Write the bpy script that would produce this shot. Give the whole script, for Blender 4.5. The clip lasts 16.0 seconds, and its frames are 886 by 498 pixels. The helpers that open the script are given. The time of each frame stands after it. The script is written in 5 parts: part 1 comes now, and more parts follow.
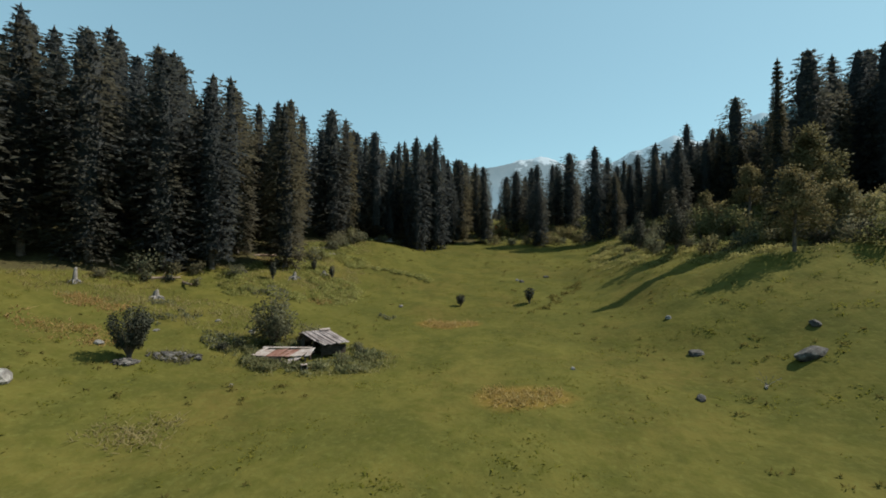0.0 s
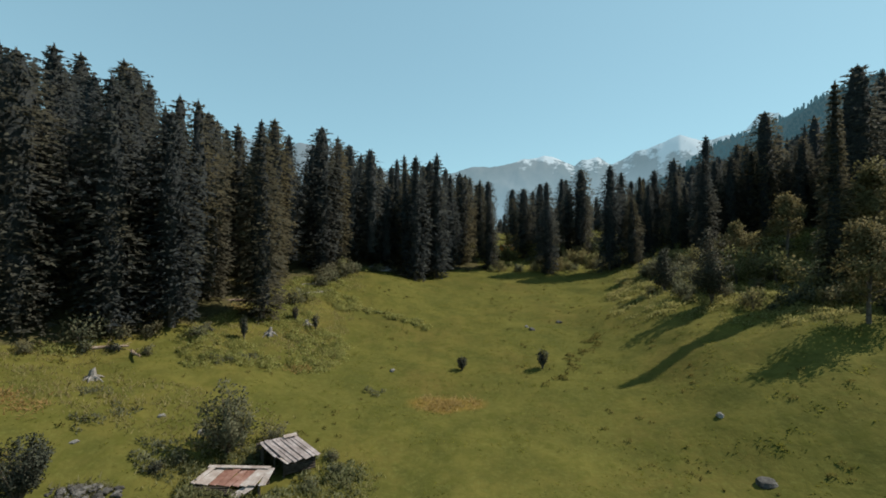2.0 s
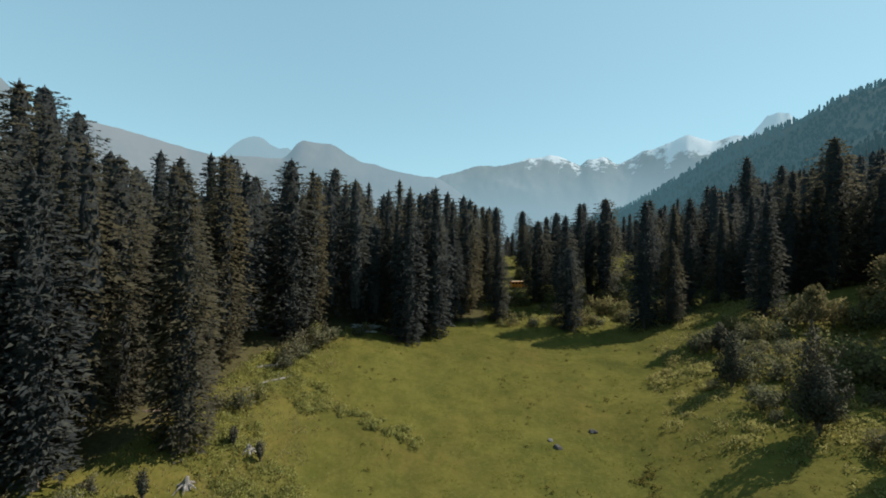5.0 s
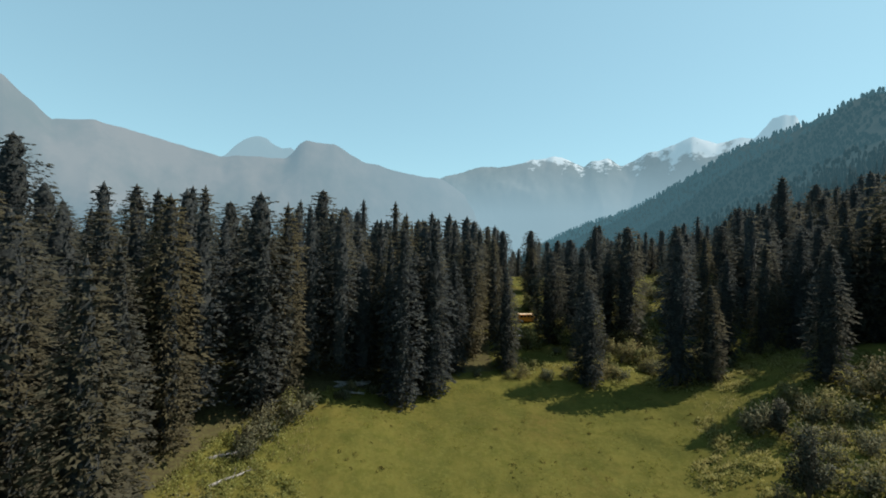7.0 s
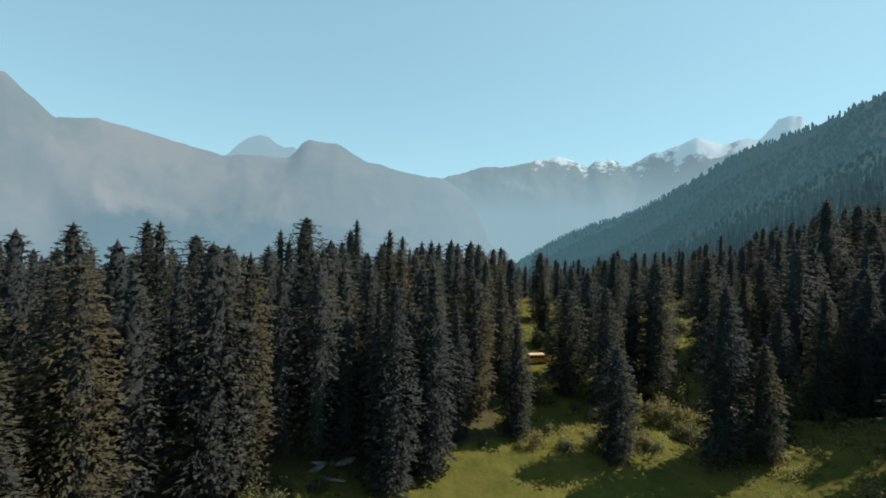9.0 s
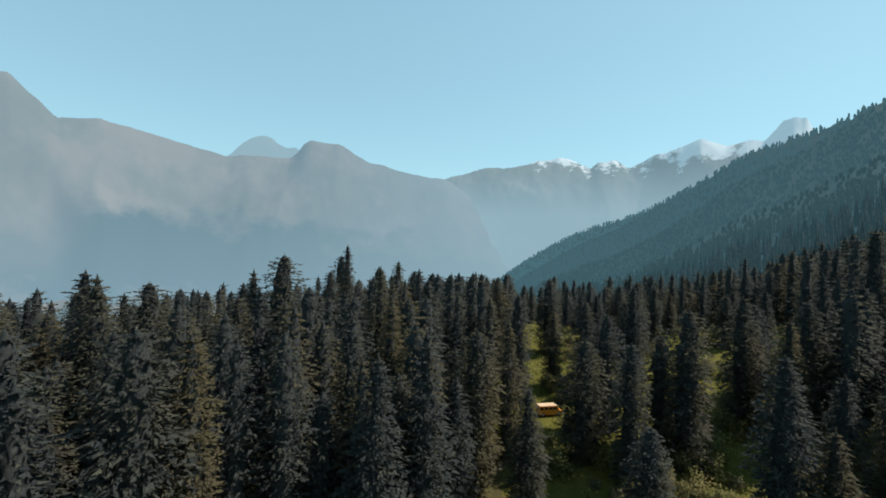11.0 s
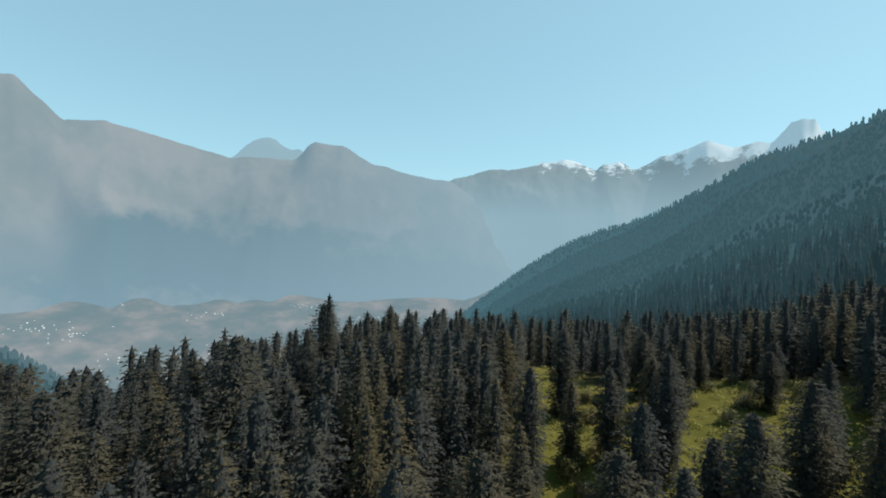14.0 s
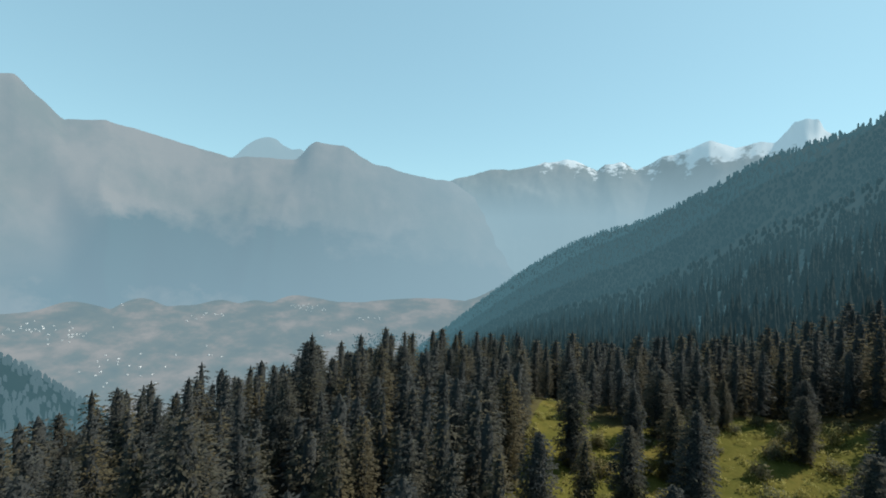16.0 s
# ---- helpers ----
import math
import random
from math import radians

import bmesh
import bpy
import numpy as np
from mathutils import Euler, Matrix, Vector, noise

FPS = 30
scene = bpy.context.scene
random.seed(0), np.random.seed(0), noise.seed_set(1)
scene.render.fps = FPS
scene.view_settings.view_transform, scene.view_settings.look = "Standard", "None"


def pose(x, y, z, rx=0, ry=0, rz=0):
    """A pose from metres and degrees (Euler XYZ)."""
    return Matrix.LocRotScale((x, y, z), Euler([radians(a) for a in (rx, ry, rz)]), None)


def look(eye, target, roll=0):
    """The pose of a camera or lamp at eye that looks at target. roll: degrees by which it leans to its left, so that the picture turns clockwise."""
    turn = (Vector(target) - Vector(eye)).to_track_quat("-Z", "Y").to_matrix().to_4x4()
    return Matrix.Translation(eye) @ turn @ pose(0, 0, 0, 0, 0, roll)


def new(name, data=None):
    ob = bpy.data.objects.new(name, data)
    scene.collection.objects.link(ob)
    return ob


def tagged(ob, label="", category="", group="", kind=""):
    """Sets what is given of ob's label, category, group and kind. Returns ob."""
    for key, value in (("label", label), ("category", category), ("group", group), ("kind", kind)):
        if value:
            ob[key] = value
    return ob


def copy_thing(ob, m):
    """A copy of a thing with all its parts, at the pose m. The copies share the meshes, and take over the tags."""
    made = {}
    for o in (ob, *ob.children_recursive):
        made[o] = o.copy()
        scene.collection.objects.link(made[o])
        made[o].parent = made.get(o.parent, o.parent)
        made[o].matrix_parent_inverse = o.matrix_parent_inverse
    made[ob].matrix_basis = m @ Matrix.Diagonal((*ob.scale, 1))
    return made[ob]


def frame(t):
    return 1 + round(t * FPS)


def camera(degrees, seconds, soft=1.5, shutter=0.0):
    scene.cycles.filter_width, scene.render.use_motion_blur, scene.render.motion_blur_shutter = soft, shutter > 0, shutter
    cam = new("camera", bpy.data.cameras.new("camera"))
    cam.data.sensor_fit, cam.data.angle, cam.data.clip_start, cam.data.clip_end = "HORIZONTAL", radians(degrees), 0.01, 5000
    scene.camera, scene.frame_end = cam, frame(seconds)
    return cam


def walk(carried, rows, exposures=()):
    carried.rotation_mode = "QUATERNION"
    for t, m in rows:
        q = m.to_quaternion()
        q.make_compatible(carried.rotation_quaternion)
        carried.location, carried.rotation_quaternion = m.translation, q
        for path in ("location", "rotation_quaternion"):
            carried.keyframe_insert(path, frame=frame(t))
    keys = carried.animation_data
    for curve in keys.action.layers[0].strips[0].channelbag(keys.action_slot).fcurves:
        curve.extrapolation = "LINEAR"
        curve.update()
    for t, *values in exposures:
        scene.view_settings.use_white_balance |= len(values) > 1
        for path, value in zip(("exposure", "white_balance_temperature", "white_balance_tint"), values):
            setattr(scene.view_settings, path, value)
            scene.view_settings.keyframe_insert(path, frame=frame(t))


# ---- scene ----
cam = camera(90.7, 16.0, soft=1.8)
METRES, EYE, TILT, LEAN, TURN = 115.0, 14.0, 0.0, 0.0, 0.0
ROWS = [
    (0.0, 0.0, 0.0, 0.0, -0.0, 0.0, 0.0),
    (0.5, 0.0016, 0.0184, 0.0169, 0.1, -0.06, -0.08),
    (1.0, 0.003, 0.0392, 0.0338, 0.21, -0.11, -0.16),
    (1.5, 0.0041, 0.0622, 0.0505, 0.33, -0.17, -0.24),
    (2.0, 0.0051, 0.0871, 0.0668, 0.46, -0.21, -0.29),
    (2.5, 0.0067, 0.1133, 0.0835, 0.61, -0.27, -0.34),
    (3.0, 0.0079, 0.1411, 0.1, 0.7, -0.34, -0.42),
    (3.5, 0.009, 0.1698, 0.1163, 0.8, -0.38, -0.49),
    (4.0, 0.0103, 0.1989, 0.1331, 0.88, -0.42, -0.54),
    (6.5, 0.0121, 0.3433, 0.2185, 1.26, -0.49, -1.08),
    (7.0, 0.0124, 0.3722, 0.2348, 1.36, -0.44, -1.11),
    (7.5, 0.0122, 0.4016, 0.2514, 1.44, -0.43, -1.16),
    (8.0, 0.0122, 0.4312, 0.2682, 1.53, -0.5, -1.25),
    (8.5, 0.0117, 0.4604, 0.2846, 1.6, -0.54, -1.32),
    (9.0, 0.0115, 0.4891, 0.3019, 1.68, -0.53, -1.41),
    (11.5, 0.014, 0.6227, 0.3857, 2.06, -0.47, -1.59),
    (12.0, 0.0149, 0.6485, 0.4019, 2.16, -0.43, -1.61),
    (12.5, 0.0158, 0.6738, 0.4184, 2.26, -0.43, -1.62),
    (13.0, 0.0168, 0.6985, 0.435, 2.36, -0.43, -1.67),
    (13.5, 0.0173, 0.7234, 0.4512, 2.41, -0.43, -1.69),
    (14.0, 0.0183, 0.7476, 0.4672, 2.5, -0.4, -1.69),
    (14.5, 0.0183, 0.7726, 0.484, 2.53, -0.48, -1.76),
    (15.0, 0.0188, 0.7971, 0.4996, 2.57, -0.47, -1.76),
    (15.5, 0.0195, 0.8212, 0.5153, 2.61, -0.46, -1.77),
    (16.0, 0.0205, 0.8454, 0.5315, 2.65, -0.49, -1.77),
]
EXPOSURES = [(0.0, 0.85), (3.0, 0.9), (7.0, 1.02), (16.0, 1.06)]
walk(cam, [(t, pose(0, 0, EYE, TILT, LEAN, TURN) @ pose(METRES * x, METRES * y, METRES * z, 90 + pitch, roll, yaw)) for t, x, y, z, yaw, pitch, roll in ROWS], EXPOSURES)

# ---- sky, sun, exposure ----
SUN_EL, SUN_AZ = 49.0, 74.5          # degrees above the horizon; degrees clockwise from +y
world = bpy.data.worlds.new("world")
scene.world = world
world.use_nodes = True
wn, wl = world.node_tree.nodes, world.node_tree.links
sky = wn.new("ShaderNodeTexSky")
sky.sky_type, sky.sun_disc = "NISHITA", False
sky.sun_elevation, sky.sun_rotation = radians(SUN_EL), radians(SUN_AZ)
sky.altitude, sky.air_density, sky.dust_density, sky.ozone_density = 2000, 1.0, 1.5, 0.6
even = wn.new("ShaderNodeGamma")          # a bright even sky, paler than a clear one
even.inputs[1].default_value = 0.4
tone = wn.new("ShaderNodeMix")
tone.data_type, tone.blend_type, tone.inputs[0].default_value = "RGBA", "MULTIPLY", 1.0
tone.inputs[7].default_value = (0.935, 1.395, 1.425, 1)
tone.clamp_result = False
wl.new(sky.outputs[0], even.inputs[0])
wl.new(even.outputs[0], tone.inputs[6])
wl.new(tone.outputs[2], wn["Background"].inputs[0])
wn["Background"].inputs[1].default_value = 0.15
sun = new("sun", bpy.data.lights.new("sun", "SUN"))
sun.data.energy, sun.data.angle, sun.data.color = 3.5, radians(0.5), (1.0, 0.93, 0.82)
saz, sel = radians(SUN_AZ), radians(SUN_EL)
sun.matrix_world = look((0, 0, 300), Vector((0, 0, 300)) - Vector((math.sin(saz) * math.cos(sel), math.cos(saz) * math.cos(sel), math.sin(sel))))


# ---- materials ----
def node_material(name):
    m = bpy.data.materials.new(name)
    m.use_nodes = True
    nt = m.node_tree
    return m, nt.nodes, nt.links, nt.nodes["Principled BSDF"]


def ramp_node(nodes, stops):
    r = nodes.new("ShaderNodeValToRGB")
    while len(r.color_ramp.elements) < len(stops):
        r.color_ramp.elements.new(0.5)
    for e, (p, c) in zip(r.color_ramp.elements, stops):
        e.position, e.color = p, (*c, 1)
    return r


def noise_node(nodes, links, scale, detail=4.0, rough=0.6, coord=None):
    n = nodes.new("ShaderNodeTexNoise")
    n.inputs["Scale"].default_value, n.inputs["Detail"].default_value, n.inputs["Roughness"].default_value = scale, detail, rough
    if coord is not None:
        links.new(coord, n.inputs["Vector"])
    return n.outputs["Fac"]


def mix_colour(nodes, links, fac, a, b, blend="MIX"):
    m = nodes.new("ShaderNodeMix")
    m.data_type, m.blend_type = "RGBA", blend
    for sock, v in ((m.inputs[0], fac), (m.inputs[6], a), (m.inputs[7], b)):
        if isinstance(v, bpy.types.NodeSocket):
            links.new(v, sock)
        elif isinstance(v, tuple):
            sock.default_value = (*v, 1)
        else:
            sock.default_value = v
    return m.outputs[2]


def mapped(nodes, links, value, a, b, lo=0.0, hi=1.0):
    m = nodes.new("ShaderNodeMapRange")
    links.new(value, m.inputs[0])
    for k, v in zip((1, 2, 3, 4), (a, b, lo, hi)):
        m.inputs[k].default_value = v
    return m.outputs[0]


def bumped(nodes, links, bsdf, height, strength, distance):
    b = nodes.new("ShaderNodeBump")
    b.inputs["Strength"].default_value, b.inputs["Distance"].default_value = strength, distance
    links.new(height, b.inputs["Height"])
    links.new(b.outputs[0], bsdf.inputs["Normal"])


def plain(name, stops, scale, rough=0.8, detail=5.0, bump=0.3, depth=0.02, world_space=False, metal=0.0, fine=6.0):
    """Two scales of noise through one colour ramp, with relief."""
    m, n, l, p = node_material(name)
    co = n.new("ShaderNodeNewGeometry").outputs["Position"] if world_space else n.new("ShaderNodeTexCoord").outputs["Object"]
    big = noise_node(n, l, scale, detail, 0.6, co)
    small = noise_node(n, l, scale * fine, detail, 0.7, co)
    add = n.new("ShaderNodeMath")
    add.operation = "MULTIPLY_ADD"
    l.new(small, add.inputs[0])
    add.inputs[1].default_value = 0.45
    l.new(big, add.inputs[2])
    r = ramp_node(n, stops)
    l.new(mapped(n, l, add.outputs[0], 0.45, 1.0), r.inputs[0])
    l.new(r.outputs[0], p.inputs["Base Color"])
    p.inputs["Roughness"].default_value, p.inputs["Metallic"].default_value = rough, metal
    p.inputs["Specular IOR Level"].default_value = 0.3
    bumped(n, l, p, small, bump, depth)
    return m


def foliage(name, dark, mid, light, warm, rough=0.6, spec=0.25, translucent=0.0):
    """Leaves: each plant its own tone, each leaf group its own shade, some of it yellowing."""
    m, n, l, p = node_material(name)
    geo, info = n.new("ShaderNodeNewGeometry"), n.new("ShaderNodeObjectInfo")
    r = ramp_node(n, [(0.0, dark), (0.55, mid), (1.0, light)])
    l.new(geo.outputs["Random Per Island"], r.inputs[0])
    patch = noise_node(n, l, 0.09, 3.0, 0.6, geo.outputs["Position"])
    tone = n.new("ShaderNodeMath")
    tone.operation = "MULTIPLY_ADD"
    own = n.new("ShaderNodeAttribute")
    own.attribute_name = "tone"
    both = n.new("ShaderNodeMath")
    l.new(info.outputs["Random"], both.inputs[0])
    l.new(own.outputs["Fac"], both.inputs[1])
    wrap = n.new("ShaderNodeMath")
    wrap.operation, wrap.inputs[1].default_value = "MODULO", 1.0
    l.new(both.outputs[0], wrap.inputs[0])
    l.new(wrap.outputs[0], tone.inputs[0])
    tone.inputs[1].default_value = 0.6
    l.new(patch, tone.inputs[2])
    c = mix_colour(n, l, mapped(n, l, tone.outputs[0], 0.62, 1.15, 0.0, 0.75), r.outputs[0], warm)
    l.new(c, p.inputs["Base Color"])
    p.inputs["Roughness"].default_value, p.inputs["Specular IOR Level"].default_value = rough, spec
    if translucent:
        t, mx = n.new("ShaderNodeBsdfTranslucent"), n.new("ShaderNodeMixShader")
        l.new(c, t.inputs[0])
        mx.inputs[0].default_value = translucent
        l.new(p.outputs[0], mx.inputs[1])
        l.new(t.outputs[0], mx.inputs[2])
        l.new(mx.outputs[0], n["Material Output"].inputs[0])
    return m


def hazed(name, stops, scale, haze_glow, amount, rough=0.9, snow=None, belt=None, low_haze=None, east_haze=None):
    """A far backdrop: rock, grass and woods, with miles of bright haze painted on as emission."""
    m, n, l, p = node_material(name)
    pos = n.new("ShaderNodeNewGeometry").outputs["Position"]
    squash = n.new("ShaderNodeVectorMath")    # gullies and screes run down the slopes
    squash.operation, squash.inputs[1].default_value = "MULTIPLY", (1.0, 1.0, 0.4)
    l.new(pos, squash.inputs[0])
    big = noise_node(n, l, scale, 8.0, 0.62, squash.outputs[0])
    r = ramp_node(n, stops)
    l.new(mapped(n, l, big, 0.3, 0.7), r.inputs[0])
    c = r.outputs[0]
    if snow or belt or low_haze or east_haze:
        sep = n.new("ShaderNodeSeparateXYZ")
        l.new(pos, sep.inputs[0])
    if belt:                                  # woods and slope shade painted between two heights, with ragged edges
        wob = n.new("ShaderNodeMath")
        wob.operation = "MULTIPLY_ADD"
        l.new(noise_node(n, l, scale * 0.8, 6.0, 0.6, pos), wob.inputs[0])
        wob.inputs[1].default_value = -900.0
        fall = n.new("ShaderNodeMath")        # the belt comes down towards the valley's head
        fall.operation, fall.inputs[1].default_value = "MULTIPLY_ADD", 0.13
        l.new(sep.outputs[0], fall.inputs[0])
        l.new(sep.outputs[2], fall.inputs[2])
        l.new(fall.outputs[0], wob.inputs[2])
        up = mapped(n, l, wob.outputs[0], belt[0] - 450, belt[1] - 450)
        down = mapped(n, l, wob.outputs[0], belt[2] - 450, belt[3] - 450, 1.0, 0.0)
        both = n.new("ShaderNodeMath")
        both.operation = "MULTIPLY"
        l.new(up, both.inputs[0])
        l.new(down, both.inputs[1])
        west = n.new("ShaderNodeMath")        # and ends on a bare spur to the west
        west.operation = "MULTIPLY"
        l.new(both.outputs[0], west.inputs[0])
        l.new(mapped(n, l, sep.outputs[0], -2650, -2300), west.inputs[1])
        c = mix_colour(n, l, west.outputs[0], c, (0.004, 0.03, 0.03))
    if snow:
        low, high = snow
        wob = n.new("ShaderNodeMath")
        wob.operation = "MULTIPLY_ADD"
        l.new(noise_node(n, l, scale * 4.0, 8.0, 0.65, pos), wob.inputs[0])
        wob.inputs[1].default_value = 950.0
        bare = n.new("ShaderNodeMath")        # bare at its western end
        l.new(sep.outputs[2], bare.inputs[0])
        l.new(mapped(n, l, sep.outputs[0], 450, 950, -260.0, 0.0), bare.inputs[1])
        l.new(bare.outputs[0], wob.inputs[2])
        c = mix_colour(n, l, mapped(n, l, wob.outputs[0], low, high), c, (0.85, 0.87, 0.9))
    l.new(c, p.inputs["Base Color"])
    p.inputs["Roughness"].default_value, p.inputs["Specular IOR Level"].default_value = rough, 0.1
    # haze painted in: a share of the surface glows in the haze colour
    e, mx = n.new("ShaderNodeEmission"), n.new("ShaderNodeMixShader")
    e.inputs[0].default_value, mx.inputs[0].default_value = (*haze_glow, 1), amount
    if low_haze:                               # more painted haze low down
        l.new(mapped(n, l, sep.outputs[2], low_haze[0], low_haze[1], low_haze[2], amount), mx.inputs[0])
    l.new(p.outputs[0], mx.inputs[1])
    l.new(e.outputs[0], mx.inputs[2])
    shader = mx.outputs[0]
    if east_haze:                              # a second, brighter haze emission towards the valley's far head
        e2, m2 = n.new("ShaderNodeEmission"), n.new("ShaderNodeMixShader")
        e2.inputs[0].default_value = (*east_haze[2], 1)
        l.new(mapped(n, l, sep.outputs[0], east_haze[0], east_haze[1], 0.0, east_haze[3]), m2.inputs[0])
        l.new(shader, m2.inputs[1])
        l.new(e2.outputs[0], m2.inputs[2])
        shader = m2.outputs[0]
    l.new(shader, n["Material Output"].inputs[0])
    return m


def meadow_material():
    m, n, l, p = node_material("meadow_grass")
    pos = n.new("ShaderNodeNewGeometry").outputs["Position"]
    broad, mid, fine = (noise_node(n, l, s, d, 0.65, pos) for s, d in ((0.035, 5.0), (0.22, 6.0), (2.2, 6.0)))
    green = ramp_node(n, [(0.25, (0.066, 0.064, 0.017)), (0.5, (0.091, 0.083, 0.02)), (0.75, (0.116, 0.097, 0.025))])
    l.new(broad, green.inputs[0])
    wash = noise_node(n, l, 0.075, 4.0, 0.55, pos)
    brown = mix_colour(n, l, mapped(n, l, wash, 0.48, 0.72, 0.0, 0.6), green.outputs[0], (0.09, 0.066, 0.019))
    tuft = mix_colour(n, l, mapped(n, l, mid, 0.42, 0.64, 0.0, 0.72), brown, (0.046, 0.05, 0.012))
    c = mix_colour(n, l, mapped(n, l, fine, 0.5, 0.72, 0.0, 0.6), tuft, (0.108, 0.108, 0.029))
    clump = noise_node(n, l, 0.8, 4.0, 0.6, pos)
    c = mix_colour(n, l, mapped(n, l, clump, 0.5, 0.66, 0.0, 0.6), c, (0.058, 0.06, 0.012))
    dry, litter = n.new("ShaderNodeAttribute"), n.new("ShaderNodeAttribute")
    dry.attribute_name, litter.attribute_name = "dry", "litter"
    def edged(socket, spread):
        a = n.new("ShaderNodeMath")
        a.operation = "MULTIPLY_ADD"
        l.new(mid, a.inputs[0])
        a.inputs[1].default_value = spread
        l.new(socket, a.inputs[2])
        return mapped(n, l, a.outputs[0], 0.5 + spread * 0.5 - 0.15, 0.5 + spread * 0.5 + 0.15)
    straw = ramp_node(n, [(0.35, (0.15, 0.095, 0.02)), (0.6, (0.2, 0.11, 0.03)), (0.8, (0.24, 0.16, 0.08))])
    l.new(fine, straw.inputs[0])
    d7 = n.new("ShaderNodeMath")
    d7.operation, d7.inputs[1].default_value = "MULTIPLY", 0.5
    l.new(edged(dry.outputs["Fac"], 0.9), d7.inputs[0])
    c = mix_colour(n, l, d7.outputs[0], c, straw.outputs[0])
    needles = ramp_node(n, [(0.3, (0.04, 0.03, 0.018)), (0.55, (0.062, 0.056, 0.024)), (0.8, (0.09, 0.088, 0.034))])
    l.new(fine, needles.inputs[0])
    c = mix_colour(n, l, edged(litter.outputs["Fac"], 0.5), c, needles.outputs[0])
    l.new(c, p.inputs["Base Color"])
    p.inputs["Roughness"].default_value, p.inputs["Specular IOR Level"].default_value = 0.95, 0.03
    bumped(n, l, p, clump, 0.5, 0.3)
    return m


# the haze colour that the far range emits
HAZE_GLOW = (0.119, 0.186, 0.228)
M_MEADOW = meadow_material()
M_FIR = foliage("fir_needles", (0.033, 0.04, 0.044), (0.052, 0.058, 0.058), (0.078, 0.082, 0.067), (0.106, 0.088, 0.044), 0.8, 0.1, 0.5)
# darker copy of the needle colours: shade deep in the crowns, put into colour
M_FIR_SHADE = plain("shaded_needles", [(0.2, (0.022, 0.027, 0.029)), (0.8, (0.04, 0.044, 0.042))], 2.5, 0.95, bump=0.8, depth=0.3)
M_BARK = plain("fir_bark", [(0.2, (0.05, 0.04, 0.03)), (0.6, (0.11, 0.09, 0.07)), (0.9, (0.19, 0.16, 0.13))], 1.5, 0.9, bump=0.6)
M_LEAF = foliage("autumn_leaves", (0.065, 0.072, 0.026), (0.13, 0.132, 0.052), (0.22, 0.205, 0.09), (0.2, 0.158, 0.078), 0.85, 0.08, 0.45)
M_TREELEAF = foliage("broadleaf_leaves", (0.04, 0.045, 0.02), (0.085, 0.086, 0.038), (0.16, 0.147, 0.066), (0.16, 0.122, 0.058), 0.85, 0.08, 0.35)
M_SHRUB = foliage("shrub_leaves", (0.05, 0.056, 0.034), (0.1, 0.105, 0.062), (0.18, 0.178, 0.112), (0.15, 0.13, 0.075), 0.85, 0.08, 0.45)
M_JUNIPER = foliage("dark_shrub_leaves", (0.02, 0.023, 0.017), (0.036, 0.04, 0.029), (0.07, 0.073, 0.054), (0.065, 0.058, 0.042), 0.85, 0.08, 0.15)
M_WEED = foliage("weeds", (0.1, 0.105, 0.035), (0.17, 0.165, 0.06), (0.25, 0.225, 0.1), (0.25, 0.2, 0.095), 0.9, 0.05, 0.5)
M_TUSSOCK = foliage("tussocks", (0.09, 0.095, 0.016), (0.13, 0.13, 0.02), (0.17, 0.16, 0.03), (0.16, 0.14, 0.03), 0.9, 0.05, 0.5)
M_CLUMP = foliage("dark_tufts", (0.055, 0.06, 0.016), (0.085, 0.088, 0.022), (0.13, 0.125, 0.035), (0.12, 0.1, 0.03), 0.9, 0.05, 0.4)
M_LUSH = foliage("lush_weeds", (0.125, 0.135, 0.038), (0.19, 0.195, 0.06), (0.27, 0.26, 0.1), (0.25, 0.215, 0.085), 0.9, 0.05, 0.5)
M_HUTWEED = foliage("rank_weeds", (0.06, 0.07, 0.03), (0.115, 0.122, 0.055), (0.2, 0.2, 0.11), (0.15, 0.13, 0.065), 0.9, 0.05, 0.5)
M_STRAW = foliage("dry_grass", (0.2, 0.15, 0.045), (0.27, 0.2, 0.07), (0.34, 0.27, 0.12), (0.31, 0.18, 0.08), 0.9, 0.05, 0.5)
M_ROCK = plain("granite", [(0.15, (0.08, 0.075, 0.07)), (0.5, (0.17, 0.16, 0.15)), (0.85, (0.3, 0.29, 0.27))], 1.1, 0.85, bump=0.7, depth=0.05)
M_DARKROCK = plain("lichen_rock", [(0.15, (0.028, 0.025, 0.023)), (0.5, (0.06, 0.055, 0.05)), (0.88, (0.16, 0.15, 0.138))], 1.3, 0.9, bump=0.7, depth=0.05)
M_DEAD = plain("bleached_wood", [(0.15, (0.07, 0.064, 0.058)), (0.5, (0.17, 0.155, 0.14)), (0.9, (0.3, 0.28, 0.26))], 2.0, 0.85, bump=0.5)
M_LOG = plain("fallen_wood", [(0.15, (0.09, 0.06, 0.04)), (0.5, (0.2, 0.14, 0.1)), (0.9, (0.33, 0.27, 0.22))], 2.0, 0.85, bump=0.5)
M_RANGE = hazed("hazed_far_range", [(0.2, (0.12, 0.115, 0.09)), (0.5, (0.17, 0.145, 0.12)), (0.8, (0.23, 0.185, 0.155))], 0.0022, HAZE_GLOW, 0.66, belt=(-600, -520, -110, 20), low_haze=(-420, 350, 0.88), east_haze=(-1600, 700, (0.14, 0.212, 0.25), 0.8))
M_BACKRANGE = hazed("hazed_rear_range", [(0.2, (0.12, 0.12, 0.11)), (0.8, (0.25, 0.22, 0.19))], 0.002, (0.15, 0.235, 0.28), 0.88)
